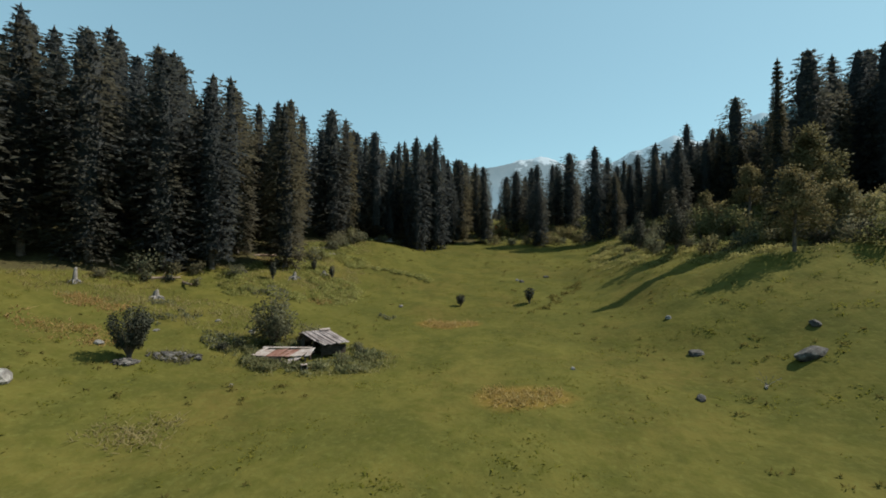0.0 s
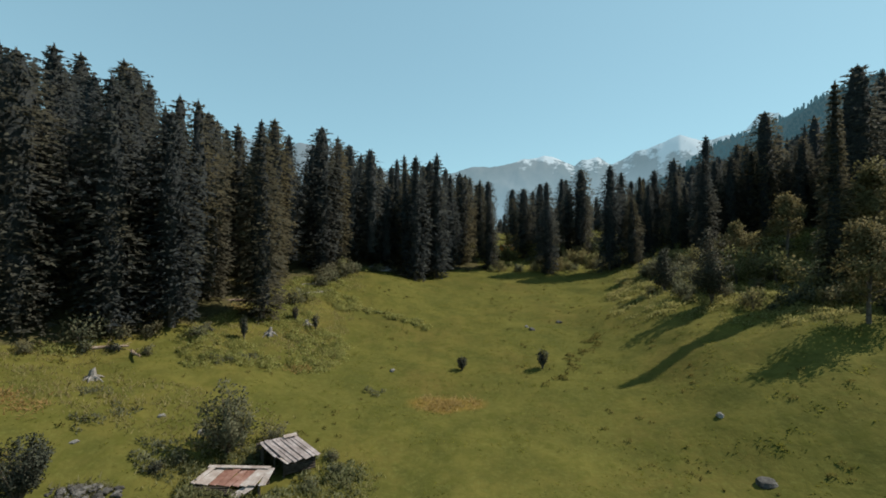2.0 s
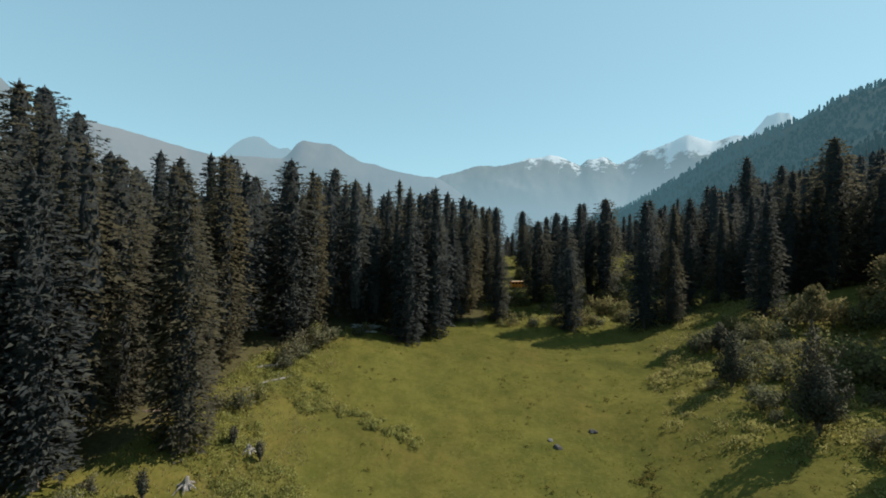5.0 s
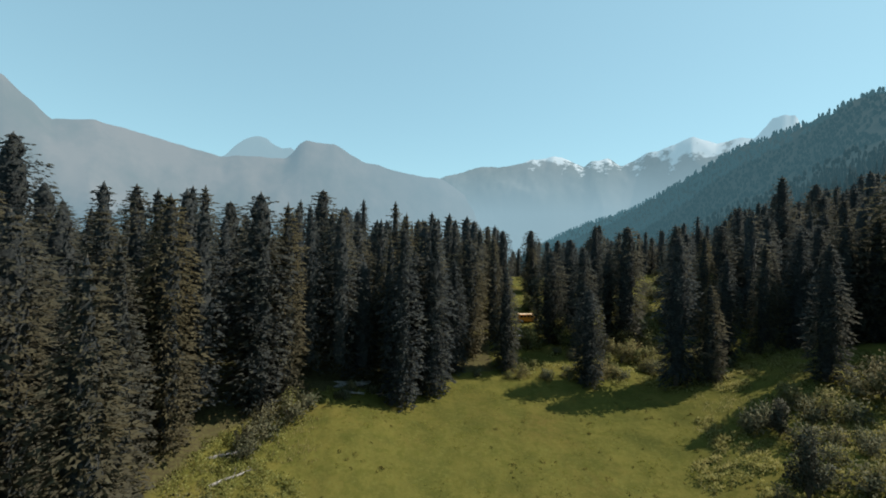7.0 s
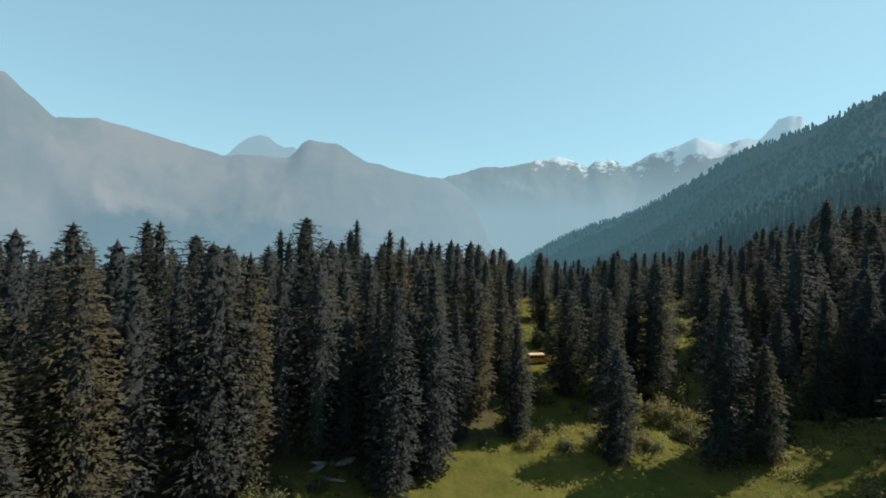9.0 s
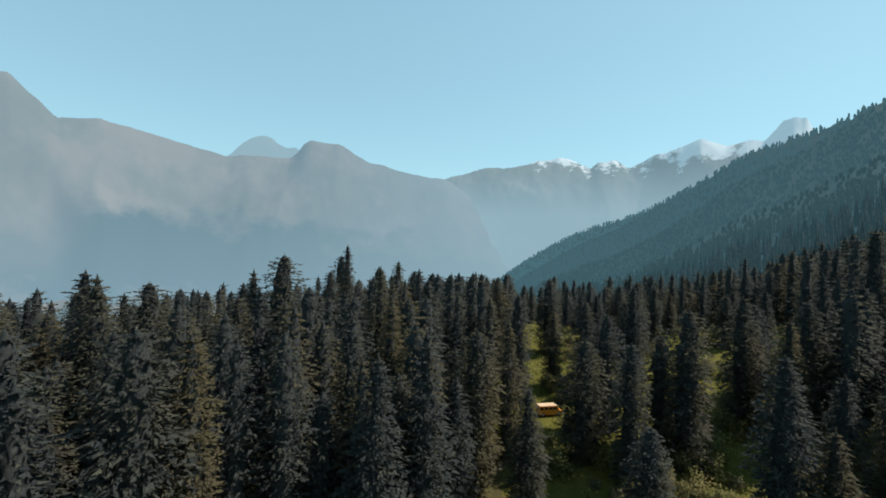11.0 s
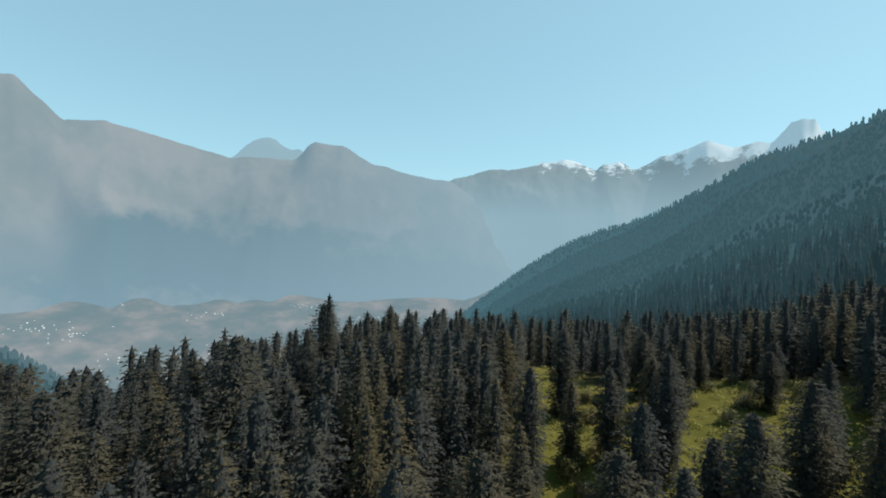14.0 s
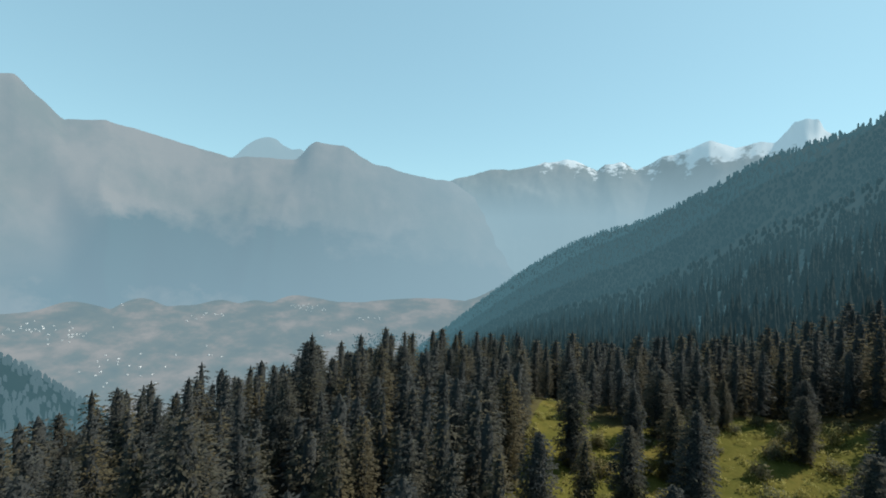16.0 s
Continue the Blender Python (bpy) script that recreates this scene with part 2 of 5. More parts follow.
M_SNOW = hazed("hazed_snow_range", [(0.2, (0.1, 0.11, 0.1)), (0.8, (0.22, 0.21, 0.2))], 0.002, (0.147, 0.225, 0.265), 0.53, snow=(1310, 1400), low_haze=(350, 850, 0.93))
M_VALLEY = hazed("hazed_valley_floor", [(0.1, (0.02, 0.05, 0.045)), (0.4, (0.07, 0.085, 0.065)), (0.6, (0.17, 0.135, 0.105)), (0.85, (0.3, 0.22, 0.18))], 0.005, (0.104, 0.147, 0.173), 0.75)
# forest floor of the hill, glowing faintly blue as painted haze
M_HILL = hazed("hazed_hill_floor", [(0.2, (0.006, 0.012, 0.011)), (0.8, (0.011, 0.017, 0.014))], 0.01, (0.034, 0.076, 0.094), 0.62)


# ---- the lie of the land ----
def soft(d, w):
    return w * np.logaddexp(0.0, d / w)


def step(a, b, v):
    t = np.clip((v - a) / (b - a), 0, 1)
    return t * t * (3 - 2 * t)


def ripple(x, y):
    return (0.35 * np.sin(x * 0.21 + 1.3 * np.sin(y * 0.13)) * np.sin(y * 0.17 + 0.9) + 0.18 * np.sin(x * 0.53 + y * 0.31) * np.sin(y * 0.47 - x * 0.2)
            + 0.08 * np.sin(x * 1.3 - y * 0.7) * np.sin(y * 1.1 + x * 0.4))


def near_ground(x, y):
    """The meadow's trough with its two banks."""
    yc = 215 - soft(215 - np.maximum(y, -60), 12)
    z = 0.5 + 0.02 * yc + 0.00055 * np.maximum(yc, 0) ** 2
    left_foot = np.interp(y, [0, 40, 60, 80, 100, 118, 135], [-26, -21, -13, -13, -9, -7, -14])
    d = soft(left_foot - x, 2.5)
    z += np.where(d < 20, 0.30 * d - 0.0012 * d * d, 5.52 + 0.25 * (np.minimum(d, 50) - 20)) * (1 - 0.6 * step(125, 165, y))
    right_foot = np.interp(y, [0, 45, 51, 68, 86, 101, 116, 124, 140], [30, 24, 20, 22, 23, 31, 37, 41, 55])
    d = soft(x - right_foot, 2.5)
    z += np.where(d < 26, 0.43 * d - 0.0045 * d * d, 8.14 + 0.2 * (np.minimum(d, 90) - 26)) * (1 - 0.55 * step(118, 150, y))
    z += 2.2 * np.exp(-((x + 12) / 9) ** 2 - ((y - 107) / 9) ** 2)
    z += np.interp(y, [0, 62, 72, 80, 88, 105, 128, 150, 165, 175, 205, 220], [0, 0, 0.5, 0.9, 1.3, 2.2, 3.0, 3.2, 1.6, 1.2, -1.0, -1.0])
    for height_of, cx, cy, rx, ry in ((1.2, -9, 87, 6, 5), (-1.3, -38.5, 57, 8, 7), (0.7, -28, 77, 7, 6), (0.6, 16, 70, 7, 7), (0.9, 52, 57, 10, 10)):
        z += height_of * np.exp(-((x - cx) / rx) ** 2 - ((y - cy) / ry) ** 2)
    z += 1.3 * step(24, 34, x) * np.exp(-((y - 62) / 12) ** 2)
    bank = step(18, 34, x) * (1 - step(105, 125, y)) + step(16, 26, -x) * (1 - step(95, 115, y)) * 0.7
    z += bank * (0.3 * np.sin(y * 0.55 + 0.8 * np.sin(x * 0.23)) * np.sin(x * 0.31 + y * 0.12) + 0.14 * np.sin(y * 1.25 + x * 0.3) * np.sin(x * 0.8 - y * 0.4))
    return z + ripple(x, y) * (0.6 + 0.4 * step(20, 45, np.abs(x)))


HUB_Y, HUB_Z = 97.0, 75.0


def crest_el(az):
    return np.interp(az, [-16, -5.8, -1.1, 2.6, 6.1, 9.7, 13.5, 17.1, 19.8, 22.7, 25.8, 28.6, 31.2, 33.8, 36, 37.8, 40.2, 42.7, 60, 100],
                     [-19.2, -13.3, -10.0, -7.0, -4.2, -1.6, 0.7, 2.3, 3.0, 4.1, 5.7, 7.3, 8.9, 10.3, 10.9, 11.4, 12.1, 13.3, 17, 17.5])


def crest_r(az):
    return np.interp(az, [-16, -6, 4, 13, 23, 31, 43, 60, 100], [2700, 2600, 2450, 2200, 1800, 1500, 1250, 1100, 1000])


def far_ground(az, r):
    """A wooded mountainside to the east, the deep valley to the north and west."""
    el0 = np.interp(az, [-5, 20, 36, 48, 70], [-19.5, -19.5, -17.5, -12, -9])
    rc, ec = crest_r(az), crest_el(az)
    t = np.log(np.clip(r, 185, None) / 185) / np.log(rc / 185)
    el = el0 + (ec - el0) * np.clip(t, 0, 1) ** 1.05
    flank = HUB_Z + r * np.tan(np.radians(el))
    top = HUB_Z + rc * np.tan(np.radians(ec))
    flank = np.where(r > rc, top - 0.55 * (r - rc), flank)
    r0 = np.interp(az, [-120, -90, -60, -45, -30, -20, -5], [160, 110, 74, 66, 80, 98, 108])
    drop = 17 - 0.46 * soft(r - r0 - 35, 16)
    z = drop + (flank - drop) * step(-17, -5, az)
    z = np.maximum(z, -640 + 0.26 * np.maximum(r - 2000, 0) + 4 * np.sin(r * 0.004 + az * 0.15) * np.sin(az * 0.21 + r * 0.002))
    z = z + 270 * np.exp(-((az + 53) / 15) ** 2 - ((r - 900) / 260) ** 2)
    back = 16 + 0.05 * np.maximum(r - 150, 0)
    side = np.where(az < 0, step(-125, -95, az), 1 - step(100, 130, az))
    return back + (z - back) * side


def ground(x, y):
    x, y = np.asarray(x, float), np.asarray(y, float)
    dx, dy = x, y - HUB_Y
    r, az = np.hypot(dx, dy), np.degrees(np.arctan2(dx, dy))
    rb = np.interp(az, [-180, -120, -90, -60, -45, -30, -20, -5, 30, 100, 180], [150, 140, 105, 70, 62, 78, 98, 108, 118, 120, 150])
    w = step(rb, rb + 75, r)
    return near_ground(x, y) * (1 - w) + far_ground(az, r) * w


def height(x, y):
    return float(ground(x, y))


def forest_edges(y):
    left = np.interp(y, [20, 45, 53, 60, 67, 76, 88, 100, 110, 118, 122, 128, 133], [-64, -53, -46, -39, -35, -31, -29, -27, -22, -15, -6, -2, 14])
    right = np.interp(y, [20, 40, 60, 75, 95, 110, 124, 129, 133], [122, 116, 110, 104, 101, 97, 90, 55, 14])
    return left, right


def in_glade(x, y):
    lane = abs(x - np.interp(y, [128, 146, 164, 185, 230], [16, 18.7, 21.8, 23, 34])) < np.interp(y, [128, 150, 164, 185, 215, 235], [2.6, 2.6, 5.0, 8.5, 9.0, 6.0]) and 128 < y < 236
    sunny = 12 < x < 54 and abs(y - 164 - 0.22 * (x - 22)) < 4.5
    return lane or sunny or ((x - 66) / 42) ** 2 + ((y - 204) / 17) ** 2 < 1


def in_thin(x, y):
    """Open woodland, with shrubs between the firs."""
    return 10 < x < 100 and 118 < y < 192


def in_forest(x, y):
    a, b = forest_edges(y)
    return (x < a or x > b) and not in_glade(x, y)


DRY_PATCHES = ((6.6, 35.5, 4.2, 2.4), (0.8, 60.5, 4.2, 2.0), (-38.1, 48.3, 5, 1.3), (-36, 41.2, 6, 1.8), (-21, 29, 4, 2.5), (-18.6, 65.9, 1.9, 1.1), (-31.5, 79.5, 3.6, 1.9))


# ---- building helpers ----
def mesh_from(name, verts, faces, materials, smooth=False, normals=None):
    me = bpy.data.meshes.new(name)
    me.from_pydata([tuple(v) for v in verts], [], [tuple(f) for f in faces])
    for m in materials:
        me.materials.append(m)
    if smooth or normals is not None:
        me.shade_smooth()
    if normals is not None:                   # foliage shaded softly, as a whole crown
        flat = np.array([tuple(q) for q in normals] if isinstance(normals, list) else normals, dtype=np.float32).ravel()
        me.attributes.new("custom_normal", "FLOAT_VECTOR", "POINT").data.foreach_set("vector", flat)
    me.update()
    return me


def child(name, me, parent, label=""):
    ob = new(name, me)
    ob.parent = parent
    return tagged(ob, label)


def part(name, bm, material, parent, label="", smooth=False):
    me = bpy.data.meshes.new(name)
    bm.to_mesh(me)
    bm.free()
    me.materials.append(material)
    if smooth:
        me.shade_smooth()
    return child(name, me, parent, label)


def box(bm, m, sx, sy, sz, bevel=0.0):
    geo = bmesh.ops.create_cube(bm, size=1.0, matrix=m @ Matrix.Diagonal((sx, sy, sz, 1)))
    if bevel:
        edges = list({e for v in geo["verts"] for e in v.link_edges})
        bmesh.ops.bevel(bm, geom=edges, offset=bevel, segments=1, affect="EDGES")


def tube(points, radii, sides=7):
    """Vertices and faces of a closed tapering tube along points."""
    verts, faces = [], []
    n = len(points)
    for i, (p, r) in enumerate(zip(points, radii)):
        p = Vector(p)
        d = (Vector(points[min(i + 1, n - 1)]) - Vector(points[max(i - 1, 0)])).normalized()
        a = d.orthogonal().normalized()
        b = d.cross(a)
        for k in range(sides):
            t = 2 * math.pi * k / sides
            verts.append(p + r * (math.cos(t) * a + math.sin(t) * b))
    for i in range(n - 1):
        for k in range(sides):
            k2 = (k + 1) % sides
            faces.append((i * sides + k, i * sides + k2, (i + 1) * sides + k2, (i + 1) * sides + k))
    faces.append(tuple(range(sides))[::-1])
    faces.append(tuple((n - 1) * sides + k for k in range(sides)))
    return verts, faces


def merged(pieces):
    verts, faces = [], []
    for v, f in pieces:
        o = len(verts)
        verts += list(v)
        faces += [tuple(i + o for i in q) for q in f]
    return verts, faces


# ---- the ground, one sheet to the horizon ----
def build_ground():
    rings = np.concatenate([np.arange(1.5, 120, 1.5), 120 * np.exp(np.linspace(0, math.log(4850 / 120), 78))])
    turns = np.radians(np.concatenate([np.arange(-100, 100, 0.55), np.arange(100, 260, 4.0)]))
    hub = np.array((0.0, 60.0))
    R, T = np.meshgrid(rings, turns, indexing="ij")
    X, Y = hub[0] + R * np.sin(T), hub[1] + R * np.cos(T)
    Z = ground(X, Y)
    nr, nt = R.shape
    verts = [(0.0, 60.0, height(0, 60))] + list(zip(X.ravel(), Y.ravel(), Z.ravel()))
    at = lambda i, k: 1 + i * nt + k % nt
    faces = [(0, at(0, k + 1), at(0, k)) for k in range(nt)]
    faces += [(at(i, k), at(i, k + 1), at(i + 1, k + 1), at(i + 1, k)) for i in range(nr - 1) for k in range(nt)]
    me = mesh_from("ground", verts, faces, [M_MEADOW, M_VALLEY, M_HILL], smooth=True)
    px, py, pz = (np.array([v[k] for v in verts]) for k in range(3))
    left, right = forest_edges(py)
    inside = np.maximum(left - px, px - right)
    litter = step(-1.5, 5.0, inside)
    for i in np.nonzero((py > 125) & (py < 240) & (np.abs(px - 40) < 60))[0]:
        if in_glade(px[i], py[i]) or in_thin(px[i], py[i]):
            litter[i] = 0.15
    dry = np.zeros(len(verts))
    for cx, cy, rx, ry in DRY_PATCHES[:2]:
        dry = np.maximum(dry, 1.25 - 0.75 * np.hypot((px - cx) / rx, (py - cy) / ry))
    for key, values in (("litter", litter), ("dry", np.clip(dry, 0, 1))):
        me.attributes.new(key, "FLOAT", "POINT").data.foreach_set("value", values.astype(np.float32))
    rr = np.hypot(px, py - HUB_Y)
    az = np.degrees(np.arctan2(px, py - HUB_Y))
    # far faces take the valley and hill materials, which have haze painted in
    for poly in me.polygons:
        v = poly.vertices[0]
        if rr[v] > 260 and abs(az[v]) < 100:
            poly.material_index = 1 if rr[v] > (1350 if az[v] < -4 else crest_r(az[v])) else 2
    return tagged(new("ground", me), "sloping alpine meadow of short grass running into wooded slopes", "ground", kind="structure")


build_ground()


# ---- far mountain ranges ----
def build_range(name, crest, r_base, r_crest, z_base, material, label, rough, seed, jag=1.0, columns=0.3, rows=60):
    azs = np.arange(crest[0][0], crest[-1][0] + 0.01, columns)
    els = np.interp(azs, [c[0] for c in crest], [c[1] for c in crest])
    wide = np.hanning(int(9 / columns) * 2 + 1)
    calm = np.convolve(np.pad(els, len(wide) // 2, mode="edge"), wide / wide.sum(), mode="valid")
    verts, faces = [], []
    for az, crest_angle, calm_angle in zip(azs, els, calm):
        for j in range(rows + 1):
            s = j / rows
            z_top = HUB_Z + r_crest * math.tan(radians(calm_angle + (crest_angle - calm_angle) * s ** 5))
            lean_az = az + 20.0 * (1 - s) * noise.noise((az * 0.03, 0.0, seed + 2)) + 3.0 * noise.noise((az * 0.12, s * 2.5, seed + 3))
            spur = 1 - 2 * abs(noise.noise((lean_az * 0.11, s * 0.9, seed + 5)))
            body = math.sin(math.pi * (0.14 + 0.86 * s)) ** 0.8 if s < 1 else 0.0
            r = r_base + (r_crest - r_base) * s - rough * body * 1.3 * spur
            u = (az * 0.22, s * 3.0, seed)
            crag = noise.ridged_multi_fractal(u, 0.9, 2.1, 5, 1.0, 1.6) - 0.9
            z = z_base + (z_top - z_base) * s ** 1.2 + rough * body * (0.2 * spur + 0.14 * crag) + rough * jag * 0.12 * (noise.fractal((az * 0.55, s * 7.0, seed + 1), 0.8, 2.2, 4)) * min(1, s * 1.5)
            a = radians(az)
            verts.append((r * math.sin(a), HUB_Y + r * math.cos(a), z))
    n = rows + 1
    for i in range(len(azs) - 1):
        for j in range(rows):
            faces.append((i * n + j, (i + 1) * n + j, (i + 1) * n + j + 1, i * n + j + 1))
    return tagged(new(name, mesh_from(name, verts, faces, [material], smooth=True)), label, "mountain range", kind="structure")


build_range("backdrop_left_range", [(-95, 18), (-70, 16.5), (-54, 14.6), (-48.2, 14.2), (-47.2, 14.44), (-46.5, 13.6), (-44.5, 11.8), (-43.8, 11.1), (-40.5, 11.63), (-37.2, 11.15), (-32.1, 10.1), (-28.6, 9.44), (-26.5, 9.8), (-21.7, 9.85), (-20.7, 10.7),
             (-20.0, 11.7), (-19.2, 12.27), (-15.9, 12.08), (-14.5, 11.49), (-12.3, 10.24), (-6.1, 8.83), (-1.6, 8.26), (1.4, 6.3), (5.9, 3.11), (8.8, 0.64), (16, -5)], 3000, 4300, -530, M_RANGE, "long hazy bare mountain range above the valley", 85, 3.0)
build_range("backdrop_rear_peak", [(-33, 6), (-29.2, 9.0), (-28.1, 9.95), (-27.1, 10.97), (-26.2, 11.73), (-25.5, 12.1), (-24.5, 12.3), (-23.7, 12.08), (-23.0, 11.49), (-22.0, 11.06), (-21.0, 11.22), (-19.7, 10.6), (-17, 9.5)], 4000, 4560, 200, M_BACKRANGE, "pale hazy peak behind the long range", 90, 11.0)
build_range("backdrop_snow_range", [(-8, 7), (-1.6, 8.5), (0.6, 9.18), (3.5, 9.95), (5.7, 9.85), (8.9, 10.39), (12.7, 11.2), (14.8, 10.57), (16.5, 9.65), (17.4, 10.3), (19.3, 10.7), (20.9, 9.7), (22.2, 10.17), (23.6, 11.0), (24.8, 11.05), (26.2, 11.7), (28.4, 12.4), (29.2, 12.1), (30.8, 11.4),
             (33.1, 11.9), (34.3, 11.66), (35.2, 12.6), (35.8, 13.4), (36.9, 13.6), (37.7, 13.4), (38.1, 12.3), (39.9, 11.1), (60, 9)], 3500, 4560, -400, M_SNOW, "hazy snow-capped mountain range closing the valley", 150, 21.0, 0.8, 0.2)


# ---- firs ----
def fir_crown(seed, H, R, tiers, per_tier, sprays, shoulder, bulge, base, tufts, fine=1.0):
    """Whorls of drooping branches set with small sprays of needles, round a dense rough heart coloured as crown shade.
    shoulder: how far down the crown reaches its full width; bulge: how blunt its tip is."""
    rng = np.random.default_rng(seed)

    def profile(u):
        """Crown radius, u from 0 at the tip to 1 at the foot."""
        return R * np.minimum(1.0, 0.12 + u / 0.1) ** 0.7 * (0.085 + 0.915 * np.minimum(1.0, u / shoulder) ** bulge) * (1.0 - 0.25 * np.clip((u - 0.7) / 0.3, 0, 1))

    lumps = rng.uniform(0.78, 1.16, (7, 9))

    def lump(u, a):
        return lumps[np.minimum(6, (u * 7).astype(int)), (a * 1.43).astype(int) % 9]

    starts, dirs, longs, wides, outs = [], [], [], [], []
    up = np.array((0.0, 0.0, 1.0))
    for i in range(tiers):
        u0 = ((i + 1.1) / (tiers + 0.6)) ** 0.87
        n = max(6, int(per_tier * (0.7 + 0.4 * min(1.0, u0 / 0.4))))
        a = (rng.uniform(0, 6.283) + 6.283 * np.arange(n) / n + rng.uniform(-0.25, 0.25, n)) % 6.283
        u = np.clip(u0 + rng.uniform(-0.012, 0.012, n) * min(1.0, u0 / 0.2), 0.004, 1)
        L = profile(u) * rng.uniform(0.78, 1.12) * rng.uniform(0.6, 1.14, n) * lump(u, a)
        L = np.where(rng.random(n) < 0.05, L * 0.45, L) + 0.12
        out = np.column_stack((np.cos(a), np.sin(a), np.zeros(n)))
        side = np.column_stack((-np.sin(a), np.cos(a), np.zeros(n)))
        rise = rng.uniform(0.0, 0.3, n) - 0.35 * u + 0.45 * np.maximum(0, 1 - u / 0.22)
        sag = rng.uniform(0.12, 0.3, n) + 0.15 * u
        k = np.maximum(4, np.round(sprays * np.where(u < 0.2, 1.0, np.clip(0.7 + 0.3 * L / R, 0, 1))).astype(int))
        q = np.repeat(np.arange(n), k)
        m = len(q)
        f = 1 - (1 - np.where(u[q] < 0.2, 0.08, 0.36)) * rng.random(m) ** 1.35
        v = rng.uniform(-1, 1, m)
        wide = (0.16 + 0.22 * L[q]) * (1.1 - 0.8 * f)
        z = H - u[q] * (H - base) + L[q] * (rise[q] * f - sag[q] * f * f)
        starts.append(out[q] * (L[q] * f)[:, None] + side[q] * (v * wide)[:, None] + up * z[:, None])
        d = out[q] * rng.uniform(0.45, 1.0, m)[:, None] + side[q] * (v * 0.7)[:, None] + up * (rng.uniform(-0.4, 0.1, m) + 0.4 * np.maximum(0, 1 - u[q] / 0.15))[:, None]
        dirs.append(d / np.linalg.norm(d, axis=1)[:, None])
        longs.append((0.36 + 0.08 * L[q]) * np.minimum(1, 0.45 + 0.6 * L[q]) * rng.uniform(0.65, 1.4, m) * fine)
        wides.append(np.where(u[q] < 0.15, 0.17, 0.12 + 0.018 * L[q]) * rng.uniform(0.7, 1.3, m) * fine)
        outs.append(out[q])
    # loose tufts over the whole crown, drooping
    u, a = 0.02 + 0.98 * rng.random(tufts) ** 0.85, rng.uniform(0, 6.283, tufts)
    out = np.column_stack((np.cos(a), np.sin(a), np.zeros(tufts)))
    side = np.column_stack((-np.sin(a), np.cos(a), np.zeros(tufts)))
    q = profile(u) * (1 - 0.5 * rng.random(tufts) ** 1.2) * lump(u, a)
    starts.append(out * q[:, None] + up * (H - u * (H - base) - 0.15 * q)[:, None])
    d = out * rng.uniform(0.3, 0.9, tufts)[:, None] + side * rng.normal(0, 0.5, tufts)[:, None] + up * rng.uniform(-0.6, 0.1, tufts)[:, None]
    dirs.append(d / np.linalg.norm(d, axis=1)[:, None])
    longs.append((0.3 + 0.09 * q) * rng.uniform(0.6, 1.4, tufts) * fine)
    wides.append((0.1 + 0.03 * q) * rng.uniform(0.7, 1.3, tufts) * fine)
    outs.append(out)
    # the leader
    a = np.arange(4) * 1.571
    out = np.column_stack((np.cos(a), np.sin(a), np.zeros(4)))
    starts.append(np.tile(up * (H - 1.3), (4, 1)) + out * 0.03)
    dirs.append(np.tile(up, (4, 1)) + out * 0.05)
    longs.append(np.full(4, 1.35))
    wides.append(np.full(4, 0.12))
    outs.append(out)
    p, d, ln, wd, out = (np.concatenate(q) for q in (starts, dirs, longs, wides, outs))
    n = len(p)
    w = np.cross(d, up) + rng.normal(0, 0.75, (n, 3))
    w -= d * np.sum(w * d, axis=1)[:, None]
    w /= np.linalg.norm(w, axis=1)[:, None] + 1e-9
    tri = np.stack((p - w * wd[:, None], p + w * wd[:, None], p + d * ln[:, None]), axis=1)
    f = np.cross(tri[:, 1] - tri[:, 0], tri[:, 2] - tri[:, 0])
    want = out * 0.42 + up * 0.7
    back = np.sum(f * want, axis=1) < 0
    tri[back] = tri[back][:, [1, 0, 2]]
    f[back] *= -1
    f /= np.linalg.norm(f, axis=1)[:, None] + 1e-9
    q = want * 0.8 + f * 0.6 + rng.normal(0, 0.18, (n, 3))
    q /= np.linalg.norm(q, axis=1)[:, None]
    verts, normals = tri.reshape(-1, 3), np.repeat(q, 3, axis=0)
    faces = [tuple(t) for t in np.arange(3 * n).reshape(-1, 3).tolist()]
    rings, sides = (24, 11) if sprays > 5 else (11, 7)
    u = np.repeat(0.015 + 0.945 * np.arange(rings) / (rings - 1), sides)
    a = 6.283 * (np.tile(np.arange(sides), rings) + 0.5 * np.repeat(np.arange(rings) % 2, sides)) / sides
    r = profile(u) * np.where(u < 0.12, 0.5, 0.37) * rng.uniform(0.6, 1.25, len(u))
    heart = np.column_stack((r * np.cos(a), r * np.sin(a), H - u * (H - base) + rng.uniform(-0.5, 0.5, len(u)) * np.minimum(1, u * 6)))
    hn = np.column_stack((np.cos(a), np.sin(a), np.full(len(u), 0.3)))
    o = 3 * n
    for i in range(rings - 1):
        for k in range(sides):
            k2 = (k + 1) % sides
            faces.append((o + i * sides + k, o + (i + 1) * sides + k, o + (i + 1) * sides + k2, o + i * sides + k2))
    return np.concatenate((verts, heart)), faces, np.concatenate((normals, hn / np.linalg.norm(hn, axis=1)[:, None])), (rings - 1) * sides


FIR_LABELS = ("tall dark green fir with a dense narrow crown", "tall dark fir with an open tiered top")


